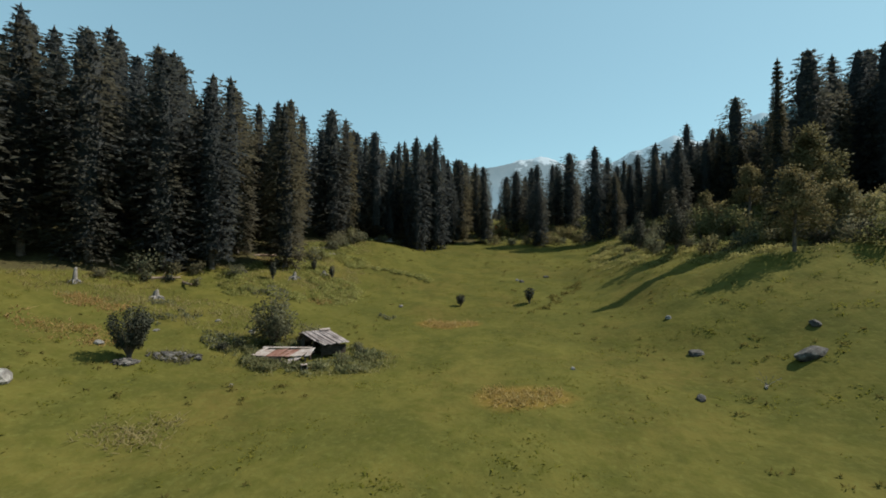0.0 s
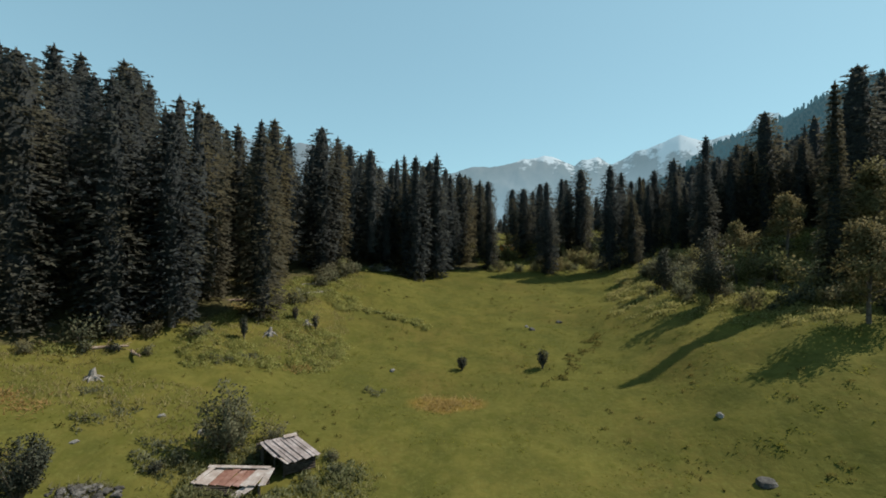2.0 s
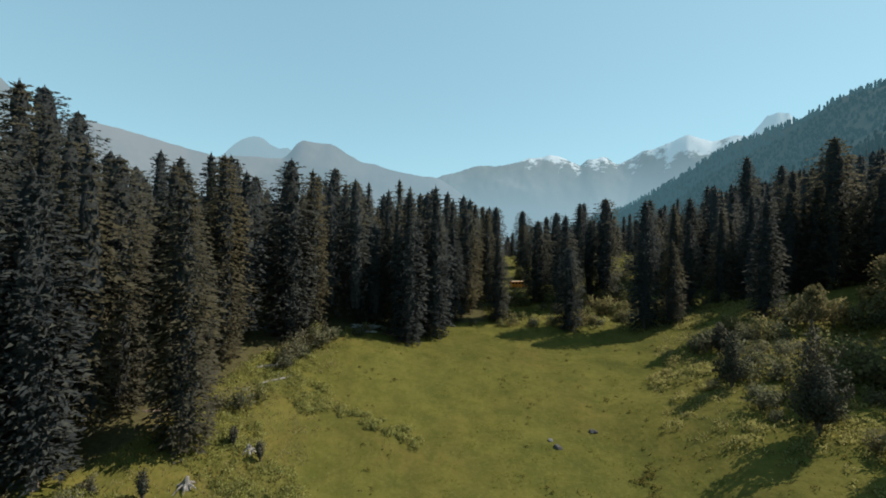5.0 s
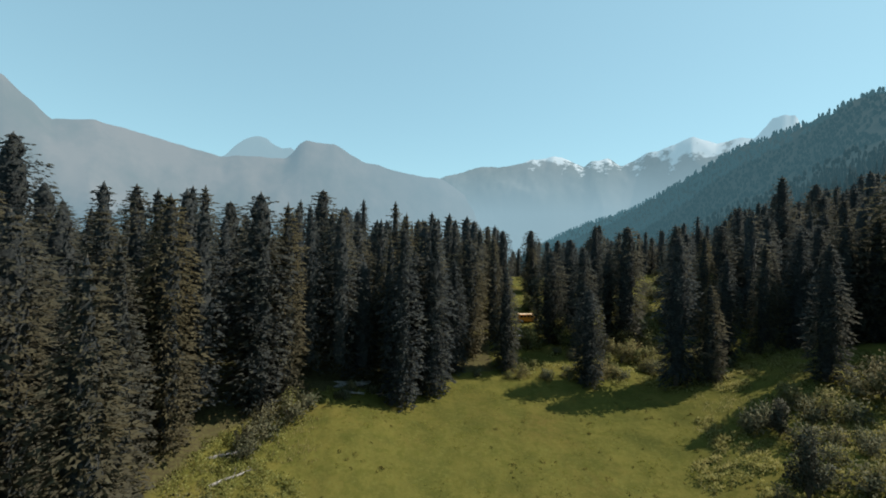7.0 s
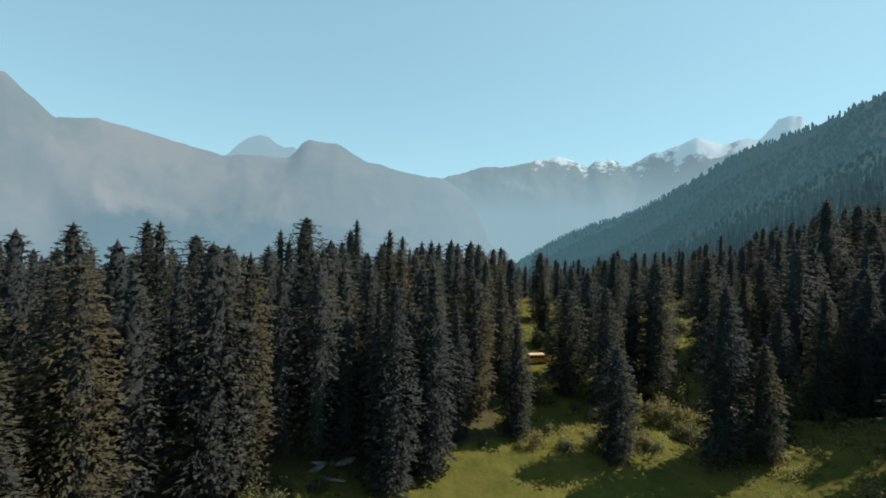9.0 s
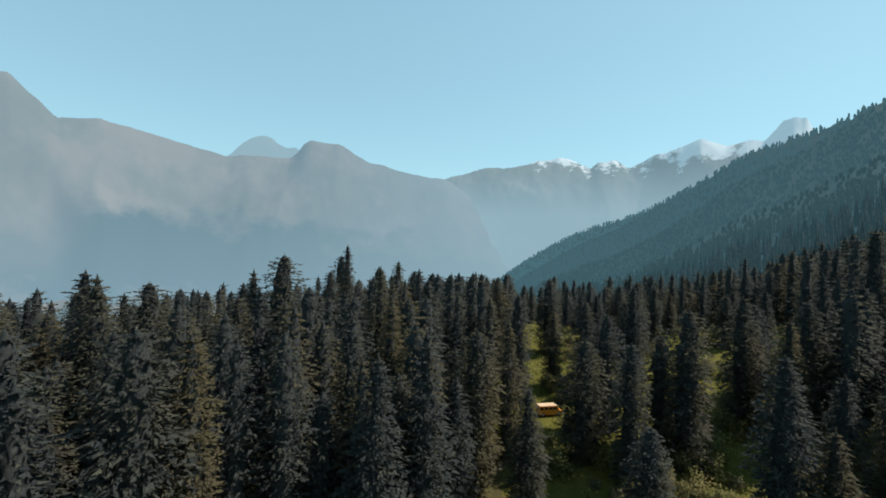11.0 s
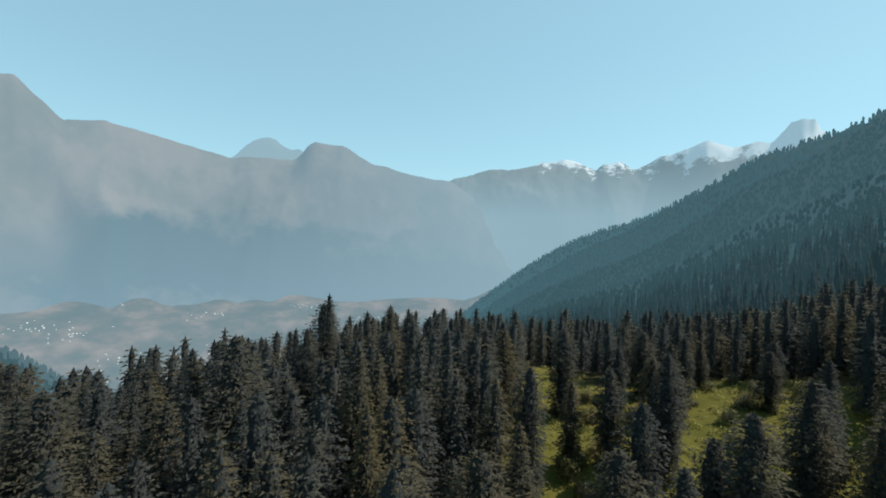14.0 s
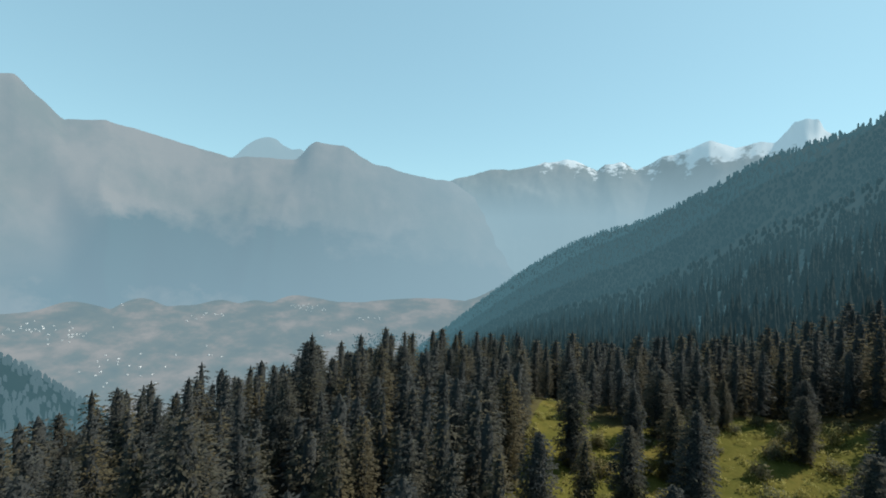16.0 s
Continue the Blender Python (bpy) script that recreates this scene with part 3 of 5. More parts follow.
def build_fir(seed, H, R, tiers, per_tier, sprays, shoulder, bulge, base, tufts, sides=7):
    rng = random.Random(seed)
    root = new("fir_tree")
    tagged(root, FIR_LABELS[1 if shoulder > 0.45 else 0], "tree", "firs of the forest")
    v, f, nv, heart = fir_crown(seed, H, R, tiers, per_tier, sprays, shoulder, bulge, base, tufts)
    me = mesh_from("fir_crown", v, f, [M_FIR, M_FIR_SHADE], normals=nv)
    # the heart's faces take the painted crown shade
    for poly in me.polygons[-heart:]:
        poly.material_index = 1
    child("crown", me, root)
    lean = [(rng.uniform(-0.1, 0.1), rng.uniform(-0.1, 0.1)) for _ in range(5)]
    pts = [(lean[i][0], lean[i][1], h) for i, h in enumerate((-1.0, 0.6, H * 0.3, H * 0.7, H - 0.2))]
    v, f = tube(pts, (H * 0.014 + 0.12, H * 0.011 + 0.06, H * 0.009 + 0.04, H * 0.005, 0.05), sides)
    child("trunk", mesh_from("fir_trunk", v, f, [M_BARK]), root)
    return root


# height 34 m each; scaled to the height wanted
FINE = [build_fir(100 + i, 34, r, tiers, 10, 12, shoulder, bulge, base, 1700) for i, (r, tiers, shoulder, bulge, base) in enumerate((
    (4.0, 44, 0.36, 0.62, 1.0), (4.2, 46, 0.28, 0.58, 0.5), (3.7, 42, 0.46, 0.66, 1.6), (4.3, 45, 0.24, 0.52, 0.8), (3.8, 44, 0.34, 0.7, 2.2), (3.5, 40, 0.5, 0.72, 1.0)))]
used_stock = set()
CONICAL = [build_fir(120, 34, 2.7, 46, 10, 12, 0.95, 0.9, 1.5, 2200)]


def plant_fir(models, x, y, tall, spin, fat=1.0):
    k = tall / 34.0
    m = models[int(abs(x * 7.3 + y * 3.1)) % len(models)]
    place = Matrix.Translation((x, y, height(x, y) - 0.1)) @ Matrix.Rotation(spin, 4, "Z")
    if m.name not in used_stock:
        used_stock.add(m.name)
        t = m
        t.matrix_basis = place
    else:
        t = copy_thing(m, place)
    wide = (0.45 + 0.55 * k) * fat
    t.scale = (wide, wide, k)
    return t


# trees that stand out, with the heights of their tips above the datum
KEY_LEFT = [(-70.5, 112.5, 58.5), (-71, 75, 53.5), (-67.5, 76, 53.2), (-66, 80, 52), (-60, 79, 50), (-50, 84, 50), (-53, 76, 48), (-63.4, 86, 55.7), (-57, 87.6, 55.3), (-60.5, 95, 57), (-38.2, 81, 43.8), (-38.7, 92, 45), (-33, 95.2, 47), (-27.2, 107, 48.7), (-24.6, 111, 47.5), (-45.3, 124, 51.7),
            (-54, 118, 51), (-49.5, 127, 52), (-46, 134.7, 49.8), (-30.3, 148, 54.3), (-35, 146, 51.5), (-28.5, 187, 56.2), (-31, 180, 49.3), (-32, 194, 53), (-42, 156.5, 48), (-13.4, 153.4, 52.3),
            (-16.2, 199.5, 51.7), (-12.8, 215, 47.9), (-17, 152, 43.8), (-13, 167, 48), (-27.8, 77, 40), (-36, 68, 40), (-43, 70, 46), (-50, 66, 48), (-40.5, 63.5, 43), (-47.5, 58.5, 44), (-54, 56, 43.5), (-60, 51, 40)]
KEY_MIDDLE = [(-2, 122.5, 46.3), (-7, 117, 44.5), (-4.3, 157, 50), (5.1, 140, 43), (8, 185, 49.6), (13, 192, 48.3), (-5.7, 125, 40), (11, 148, 43.5), (30.3, 141, 41.7), (15.5, 168, 46), (24.7, 147.5, 40.6), (25.5, 177, 41), (33.5, 178, 43.8), (32, 158, 43.7),
              (29, 200, 47.4), (43.8, 175, 48.2), (42.4, 147, 46.7), (40, 152, 41), (47, 181, 48.9), (54, 212, 45.3), (60, 160, 48), (74, 174, 48.4), (69, 155, 48), (84.6, 161, 50.8), (62, 150, 45), (43.5, 125.5, 44), (48.5, 123.8, 35.2), (27.6, 127, 33.5), (63.9, 132, 43.2), (78, 140.6, 46.8), (56.5, 132, 40), (70, 131, 46), (76, 134, 47), (82, 128, 48), (61, 113.5, 43), (1.8, 131, 38), (12.5, 133, 36)]
KEY_RIGHT = [(119.7, 189, 64), (94, 169, 63), (103, 166, 57), (78, 130, 47), (90, 121, 50), (95, 100, 60), (101, 104, 62), (92, 108, 58), (104, 97, 62), (97, 90, 60), (110, 237, 49.6), (66, 166, 46), (55, 72, 45.7), (75.8, 91, 56), (86.2, 97, 57.6), (84.5, 126.5, 58.5), (79, 164, 53),
             (93, 92, 58), (62, 205, 46), (80, 199, 44), (44, 203, 43), (50, 196, 42), (90, 212, 44), (71, 214, 43)]


def plant_forest():
    """The nearer firs singly; those behind them as one mass."""
    rng = random.Random(5)
    spots, behind = [], []

    def free(x, y, gap):
        return all((x - a) ** 2 + (y - b) ** 2 > gap * gap for a, b in spots)

    for x, y, top in KEY_LEFT + KEY_MIDDLE + KEY_RIGHT:
        spots.append((x, y))
        plant_fir(CONICAL if (x, y) == (55, 72) else FINE, x, y, top - height(x, y), rng.uniform(0, 6.28), rng.uniform(0.9, 1.15))
    singles, tries = len(spots), 0
    while tries < 15000:
        tries += 1
        x, y = rng.uniform(-125, 165), rng.uniform(40, 300)
        if not in_forest(x, y) or abs(x) > 45 + 0.75 * y:
            continue
        a, b = forest_edges(y)
        edge = min(abs(x - a), abs(x - b)) if y < 133 else y - 128
        gap = (6.2 if x > 66 and y < 172 else 19.0 if y < 150 and x > 25 else 16.0 if x < 40 else 17.5) if in_thin(x, y) else (4.8 if edge < 12 else (5.8 if y < 230 else 7.0))
        if edge < 2 or -2 < x < 64 and y < 147 or not free(x, y, gap):
            continue
        spots.append((x, y))
        tall = rng.uniform(27, 33) if rng.random() < 0.75 else rng.uniform(17, 26)
        cap = np.interp(y, [60, 100, 130, 160, 200, 230], [55, 53, 50, 50, 49, 44]) + 0.25 * max(0, x - 60) - (3.5 if x < -30 and 85 < y < 135 else 5 if x < -40 and y > 150 else 3 if x < -36 and y > 135 else 0)
        tall = min(tall, cap + rng.uniform(-5, 1) - height(x, y))
        if tall < 9:
            continue
        spin, fat = rng.uniform(0, 6.28), rng.uniform(0.85, 1.1)
        if singles < 150 and (edge < 16 and y < 150 or y > 150 and rng.random() < 0.12):
            singles += 1
            plant_fir(FINE, x, y, tall, spin, fat)
        else:
            behind.append((x, y, tall, spin, fat))
    return spots, behind


TREES, BEHIND = plant_forest()


def build_mass(name, places, label):
    """Firs too many to tell apart, every spray still a spray, joined."""
    kinds = []
    for i, (r, tiers, shoulder, bulge, base) in enumerate(((3.9, 26, 0.36, 0.62, 3.0), (3.7, 26, 0.46, 0.66, 3.0), (4.1, 26, 0.28, 0.58, 3.0), (3.9, 36, 0.36, 0.62, 3.0), (4.2, 35, 0.26, 0.55, 2.5), (3.6, 36, 0.46, 0.7, 3.5), (3.5, 35, 0.5, 0.7, 3.0), (4.1, 36, 0.3, 0.6, 3.0))):
        near = i > 2
        kinds.append(fir_crown(200 + i, 34, r, tiers, 9 if near else 8, 7 if near else 5, shoulder, bulge, base, 600 if near else 160, 1.15 if near else 1.6))
    verts, faces, turned, tones, dark, o = [], [], [], [], [], 0
    for x, y, tall, spin, fat in places:
        v, f, nv, heart = kinds[int(abs(x * 7.3 + y * 3.1)) % 3 if y > 165 or x > 60 or x < -85 or x < -60 and y > 130 else 3 + int(abs(x * 7.3 + y * 3.1)) % 5]
        k = tall / 34.0
        w = (0.45 + 0.55 * k) * fat
        c, s = math.cos(spin) * w, math.sin(spin) * w
        q = np.column_stack((v[:, 0] * c - v[:, 1] * s + x, v[:, 0] * s + v[:, 1] * c + y, v[:, 2] * k + height(x, y)))
        verts.append(q)
        c, s = math.cos(spin), math.sin(spin)
        turned.append(np.column_stack((nv[:, 0] * c - nv[:, 1] * s, nv[:, 0] * s + nv[:, 1] * c, nv[:, 2])))
        faces += [tuple(i + o for i in p) for p in f]
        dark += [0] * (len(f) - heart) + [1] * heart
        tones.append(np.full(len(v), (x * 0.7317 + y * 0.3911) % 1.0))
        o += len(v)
    me = mesh_from(name, np.concatenate(verts), faces, [M_FIR, M_FIR_SHADE], normals=np.concatenate(turned))
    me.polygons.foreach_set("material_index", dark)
    me.attributes.new("tone", "FLOAT", "POINT").data.foreach_set("value", np.concatenate(tones).astype(np.float32))
    return tagged(new(name, me), label, "forest", kind="stuff")


build_mass("fir_forest", BEHIND, "deep dark fir forest behind the meadow's edge")


def hill_woods(r_lo, r_hi, az_lo, az_hi, spacing, seed, haze_glow, amount, label):
    """Thousands of small firs on the far mountainside, as one mass, haze painted into their needles."""
    rng = random.Random(seed)
    m = hazed("hazed_woods_needles", [(0.2, (0.004, 0.009, 0.009)), (0.8, (0.009, 0.014, 0.012))], 0.02, haze_glow, amount)
    verts, faces, spots = [], [], []
    n = int(radians(az_hi - az_lo) * math.log(r_hi / r_lo) / spacing ** 2)
    for _ in range(n):
        az = rng.uniform(az_lo, az_hi)
        r = r_lo * (r_hi / r_lo) ** rng.random()
        if az > -20 and r > crest_r(az) * 1.02:
            continue
        spots.append((r * math.sin(radians(az)), HUB_Y + r * math.cos(radians(az)), r))
    grounds = ground([s[0] for s in spots], [s[1] for s in spots])
    for (x, y, r), z in zip(spots, grounds):
        spin, o = rng.uniform(0, 6.28), len(verts)
        if r < 700:                           # ragged skirts of branches, one over another
            h = rng.uniform(19, 32)
            w = h * rng.uniform(0.1, 0.14)
            for lvl in range(5):
                low, q = h * (0.06 + 0.165 * lvl), w * (1.05 - 0.19 * lvl) * rng.uniform(0.85, 1.15)
                for k in range(8):
                    t, e = spin + lvl + 0.7854 * k, q * (1.0 if k % 2 else 0.6) * rng.uniform(0.8, 1.2)
                    verts.append((x + e * math.cos(t), y + e * math.sin(t), z + low + rng.uniform(-0.6, 0.6) - (3.0 if lvl == 0 else 0.0)))
                verts.append((x, y, z + min(h, low + h * 0.36)))
                b = o + lvl * 9
                faces += [(b + k, b + (k + 1) % 8, b + 8) for k in range(8)]
            continue
        h = rng.uniform(7, 11)
        w = h * rng.uniform(0.13, 0.2) + spacing * r * 0.1
        for lvl, q in ((0, 0.9), (1, 0.75)):
            for k in range(5):
                t = spin + 6.283 * (k + 0.5 * lvl) / 5
                e = w * q * rng.uniform(0.7, 1.3)
                verts.append((x + e * math.cos(t), y + e * math.sin(t), z + (h * rng.uniform(0.5, 0.7) if lvl else -9.0)))
        verts.append((x, y, z + h))
        faces += [(o + k, o + (k + 1) % 5, o + 5 + (k + 1) % 5, o + 5 + k) for k in range(5)]
        faces += [(o + 5 + k, o + 5 + (k + 1) % 5, o + 10) for k in range(5)]
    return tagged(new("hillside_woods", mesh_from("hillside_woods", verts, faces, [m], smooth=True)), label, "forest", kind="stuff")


# each farther belt emits more and bluer haze from its needles
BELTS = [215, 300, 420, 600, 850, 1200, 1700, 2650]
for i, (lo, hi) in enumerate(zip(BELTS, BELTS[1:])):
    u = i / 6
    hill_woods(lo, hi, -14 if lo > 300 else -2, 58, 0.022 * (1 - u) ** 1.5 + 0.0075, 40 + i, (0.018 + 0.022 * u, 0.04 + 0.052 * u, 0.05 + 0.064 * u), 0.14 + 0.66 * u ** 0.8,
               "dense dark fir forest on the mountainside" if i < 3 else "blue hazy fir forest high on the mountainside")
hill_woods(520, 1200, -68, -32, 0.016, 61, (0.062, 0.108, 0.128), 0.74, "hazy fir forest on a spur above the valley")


# ---- broadleaf trees, shrubs, weeds ----
def leaf_cloud(rng, clumps, n, size, middle, loose=False):
    """Small folded leaves scattered through the outer part of rounded clumps; shaded as one soft crown."""
    verts, faces, normals = [], [], []
    weights = [r ** 2 for _, r in clumps]
    for c, r in rng.choices(clumps, weights, k=n):
        d = Vector((rng.gauss(0, 1), rng.gauss(0, 1), rng.gauss(0, 0.85)))
        d.normalize()
        p = Vector(c) + d * r * (rng.uniform(0.3, 1.0) * rng.choice((1.0, 1.0, 1.15, 1.4)) if loose else rng.uniform(0.45, 1.08))
        a = (d + Vector((rng.gauss(0, 0.6), rng.gauss(0, 0.6), rng.gauss(0, 0.6)))).normalized()
        b = Matrix.Rotation(rng.uniform(0, 6.28), 3, a) @ a.orthogonal().normalized()
        s = size * rng.uniform(0.6, 1.3)
        q = [p - a * s * 0.2, p + a * s * 0.5 + b * s * 0.42, p + a * s * 1.1, p + a * s * 0.5 - b * s * 0.42]
        f = (q[1] - q[0]).cross(q[2] - q[0]).normalized()
        want = d * 0.6 + (p - middle).normalized() * 0.6 + Vector((0, 0, 0.25))
        if f.dot(want) < 0:
            q, f = [q[0], q[3], q[2], q[1]], -f
        o = len(verts)
        verts += q
        normals += [(want + f * 0.4).normalized()] * 4
        faces += [(o, o + 1, o + 2), (o, o + 2, o + 3)]
    return verts, faces, normals


def build_shrub(seed, w, h, n, leaf, material, name, label, shoots=False, group="shrubs of the meadow's edges"):
    rng = random.Random(seed)
    root = tagged(new(name), label, "shrub", group)
    stems, clumps = [], []
    for k in range(7 if not shoots else 34):
        a, out = rng.uniform(0, 6.28), rng.uniform(0.15, 0.95) if not shoots else rng.random() ** 0.5
        tip = Vector((math.cos(a) * w * 0.42 * out, math.sin(a) * w * 0.42 * out, h * rng.uniform(0.55, 0.92) * (1 - 0.25 * out)))
        if shoots:
            tip.z = h * (0.9 - (0.3 if shoots != "cone" else 0.68) * out ** 2) * rng.uniform(0.88, 1.02)
        bend = tip * 0.5 + Vector((0, 0, h * 0.06))
        stems.append(tube([(0, 0, -0.25), (tip.x * 0.12, tip.y * 0.12, h * 0.12), bend, tip], (0.07, 0.06, 0.04, 0.012), 4))
        if shoots:
            for s in (0.35, 0.5, 0.65, 0.8, 0.92, 1.0):
                clumps.append((Vector((tip.x * s ** 0.8, tip.y * s ** 0.8, 0.08 * h + tip.z * s)), w * 0.1 * (1.2 - 0.5 * s)))
        else:
            clumps.append((tip, w * rng.uniform(0.15, 0.26)))
            clumps.append((bend + Vector((rng.gauss(0, 1), rng.gauss(0, 1), 0)) * w * 0.1, w * rng.uniform(0.14, 0.22)))
            clumps.append((Vector((math.cos(a + 1), math.sin(a + 1), 0)) * w * 0.33 + Vector((0, 0, h * 0.22)), w * rng.uniform(0.12, 0.2)))
    v, f, nv = leaf_cloud(rng, clumps, n, leaf, Vector((0, 0, h * 0.4)), not shoots)
    child("foliage", mesh_from("foliage", v, f, [material], normals=nv), root)
    v, f = merged(stems)
    child("woody_base", mesh_from("woody_base", v, f, [M_BARK]), root)
    return root


def build_broadleaf(seed, h, w, n, leaf, label, low=0.25, taper=1.5):
    rng = random.Random(seed)
    root = tagged(new("broadleaf_tree"), label, "tree", "broadleaf trees on the bank")
    wood = [tube([(0, 0, -0.5), (0.05, 0.03, h * 0.2), (0.15, -0.1, h * 0.55), (0.05, 0.05, h * 0.9)], (h * 0.022, h * 0.017, h * 0.011, 0.03), 7)]
    clumps = [((0.05, 0.05, h * 0.9), w * 0.13)]
    for k in range(15):
        u = low + (0.92 - low) * (k + 0.5) / 15
        a = k * 2.4 + rng.uniform(-0.4, 0.4)
        L = w * 0.5 * min(1.0, (1.05 - u) * taper) * rng.uniform(0.7, 1.1)
        s = Vector((0.1, -0.05, h * u * 0.92))
        t = s + Vector((math.cos(a) * L, math.sin(a) * L, L * rng.uniform(0.2, 0.6)))
        mid = (s + t) / 2 + Vector((0, 0, L * 0.12))
        wood.append(tube([s, mid, t], (h * 0.008, h * 0.005, 0.02), 5))
        clumps += [(t, w * rng.uniform(0.12, 0.19)), (mid + Vector((rng.gauss(0, 0.3), rng.gauss(0, 0.3), 0.2)), w * rng.uniform(0.1, 0.16)), (t + Vector((rng.gauss(0, w * 0.07), rng.gauss(0, w * 0.07), rng.gauss(0.2, 0.4))), w * rng.uniform(0.07, 0.12))]
    v, f, nv = leaf_cloud(rng, clumps, n, leaf, Vector((0, 0, h * 0.5)), True)
    child("crown", mesh_from("crown", v, f, [M_TREELEAF], normals=nv), root)
    v, f = merged(wood)
    child("trunk", mesh_from("trunk", v, f, [M_BARK]), root)
    return root


def at(x, y, spin=0.0, sink=0.05):
    return Matrix.Translation((x, y, height(x, y) - sink)) @ Matrix.Rotation(spin, 4, "Z")


def put(thing, x, y, spin=0.0, size=1.0, sink=0.05):
    thing.matrix_basis = at(x, y, spin, sink)
    thing.scale = (size, size, size)
    return thing


put(build_broadleaf(1, 11.8, 8.6, 5200, 0.26, "conical olive and yellow broadleaf tree on the grassy bank", 0.17, 0.95), 46.5, 57.9, 0.4)
put(build_broadleaf(2, 18.6, 9.0, 6500, 0.34, "large olive-brown broadleaf tree at the forest's edge"), 60.2, 71.4, 1.4)
put(build_broadleaf(5, 13.6, 7.4, 3600, 0.33, "round grey-green broadleaf tree in front of dark firs"), 67.8, 96.8, 0.7)
put(build_broadleaf(6, 8.6, 5.0, 1800, 0.3, "small leafy tree above the shrubby bank"), 61.6, 103.3, 2.1)
put(build_broadleaf(3, 10.0, 6.0, 2600, 0.32, "rusty olive broadleaf tree among shrubs"), 67, 76, 2.4)
put(build_broadleaf(4, 8.0, 7.0, 2200, 0.34, "low spreading broadleaf tree in the shade"), 57, 63, 3.4)

# the goblet-shaped bush, the tall bush by the hut and the small dark ones on the grass
put(build_shrub(11, 3.9, 5.3, 8000, 0.12, M_JUNIPER, "round_bush", "dark goblet-shaped bush alone on the grass", True), -27.9, 38.9, 0.3)
put(build_shrub(12, 6.6, 6.8, 3000, 0.23, M_SHRUB, "tall_bush", "ragged dark bush beside the collapsed hut", "cone"), -18.6, 48.2, 1.0)
put(build_shrub(13, 1.9, 1.9, 700, 0.15, M_JUNIPER, "small_bush", "small dark bush alone on the meadow", True), 2.8, 69.8)
put(build_shrub(14, 2.1, 2.7, 800, 0.16, M_JUNIPER, "small_bush", "upright dark bush beside a dry tussock", True), 13.6, 69.0)
put(build_shrub(15, 1.5, 3.4, 600, 0.17, M_JUNIPER, "sapling", "slender dark sapling on the bank", True), -27.0, 69.5)
put(build_shrub(16, 1.3, 2.4, 500, 0.16, M_JUNIPER, "sapling", "small dark sapling on the bank", True), -23.3, 79.2)
put(build_shrub(17, 1.3, 2.6, 500, 0.16, M_JUNIPER, "sapling", "small dark sapling on the bank", True), -19.8, 78.2)
put(build_shrub(18, 7.2, 12.0, 5600, 0.24, M_JUNIPER, "cone_shrub", "tall conical dark shrub on the bank", "cone"), 41.2, 77.2)
put(build_shrub(19, 3.2, 5.6, 1400, 0.25, M_JUNIPER, "cone_shrub", "dark shrub at the meadow's far edge", "cone"), 46.5, 103.5)
put(build_shrub(20, 5.2, 8.6, 2600, 0.24, M_JUNIPER, "cone_shrub", "broad dark conical shrub above the far meadow", "cone"), 41.2, 91.8)

OLIVE = [build_shrub(30 + i, w, h, n, 0.26, m, "shrub", lab) for i, (w, h, n, m, lab) in enumerate((
    (3.6, 2.8, 520, M_SHRUB, "grey-green leafy shrub at the forest's edge"), (4.4, 3.4, 620, M_LEAF, "yellow-olive leafy shrub at the forest's edge"),
    (2.6, 2.2, 380, M_SHRUB, "low grey-green shrub on the bank"), (3.2, 4.2, 560, M_LEAF, "tall yellowing shrub below the firs"), (3.0, 2.0, 420, M_JUNIPER, "low dark shrub on the bank")))]
placed_shrubs = set()


def plant_shrub(i, x, y, size, spin):
    s = OLIVE[i]
    if i in placed_shrubs:
        s = copy_thing(s, at(x, y, spin))
    placed_shrubs.add(i)
    put(s, x, y, spin, size)


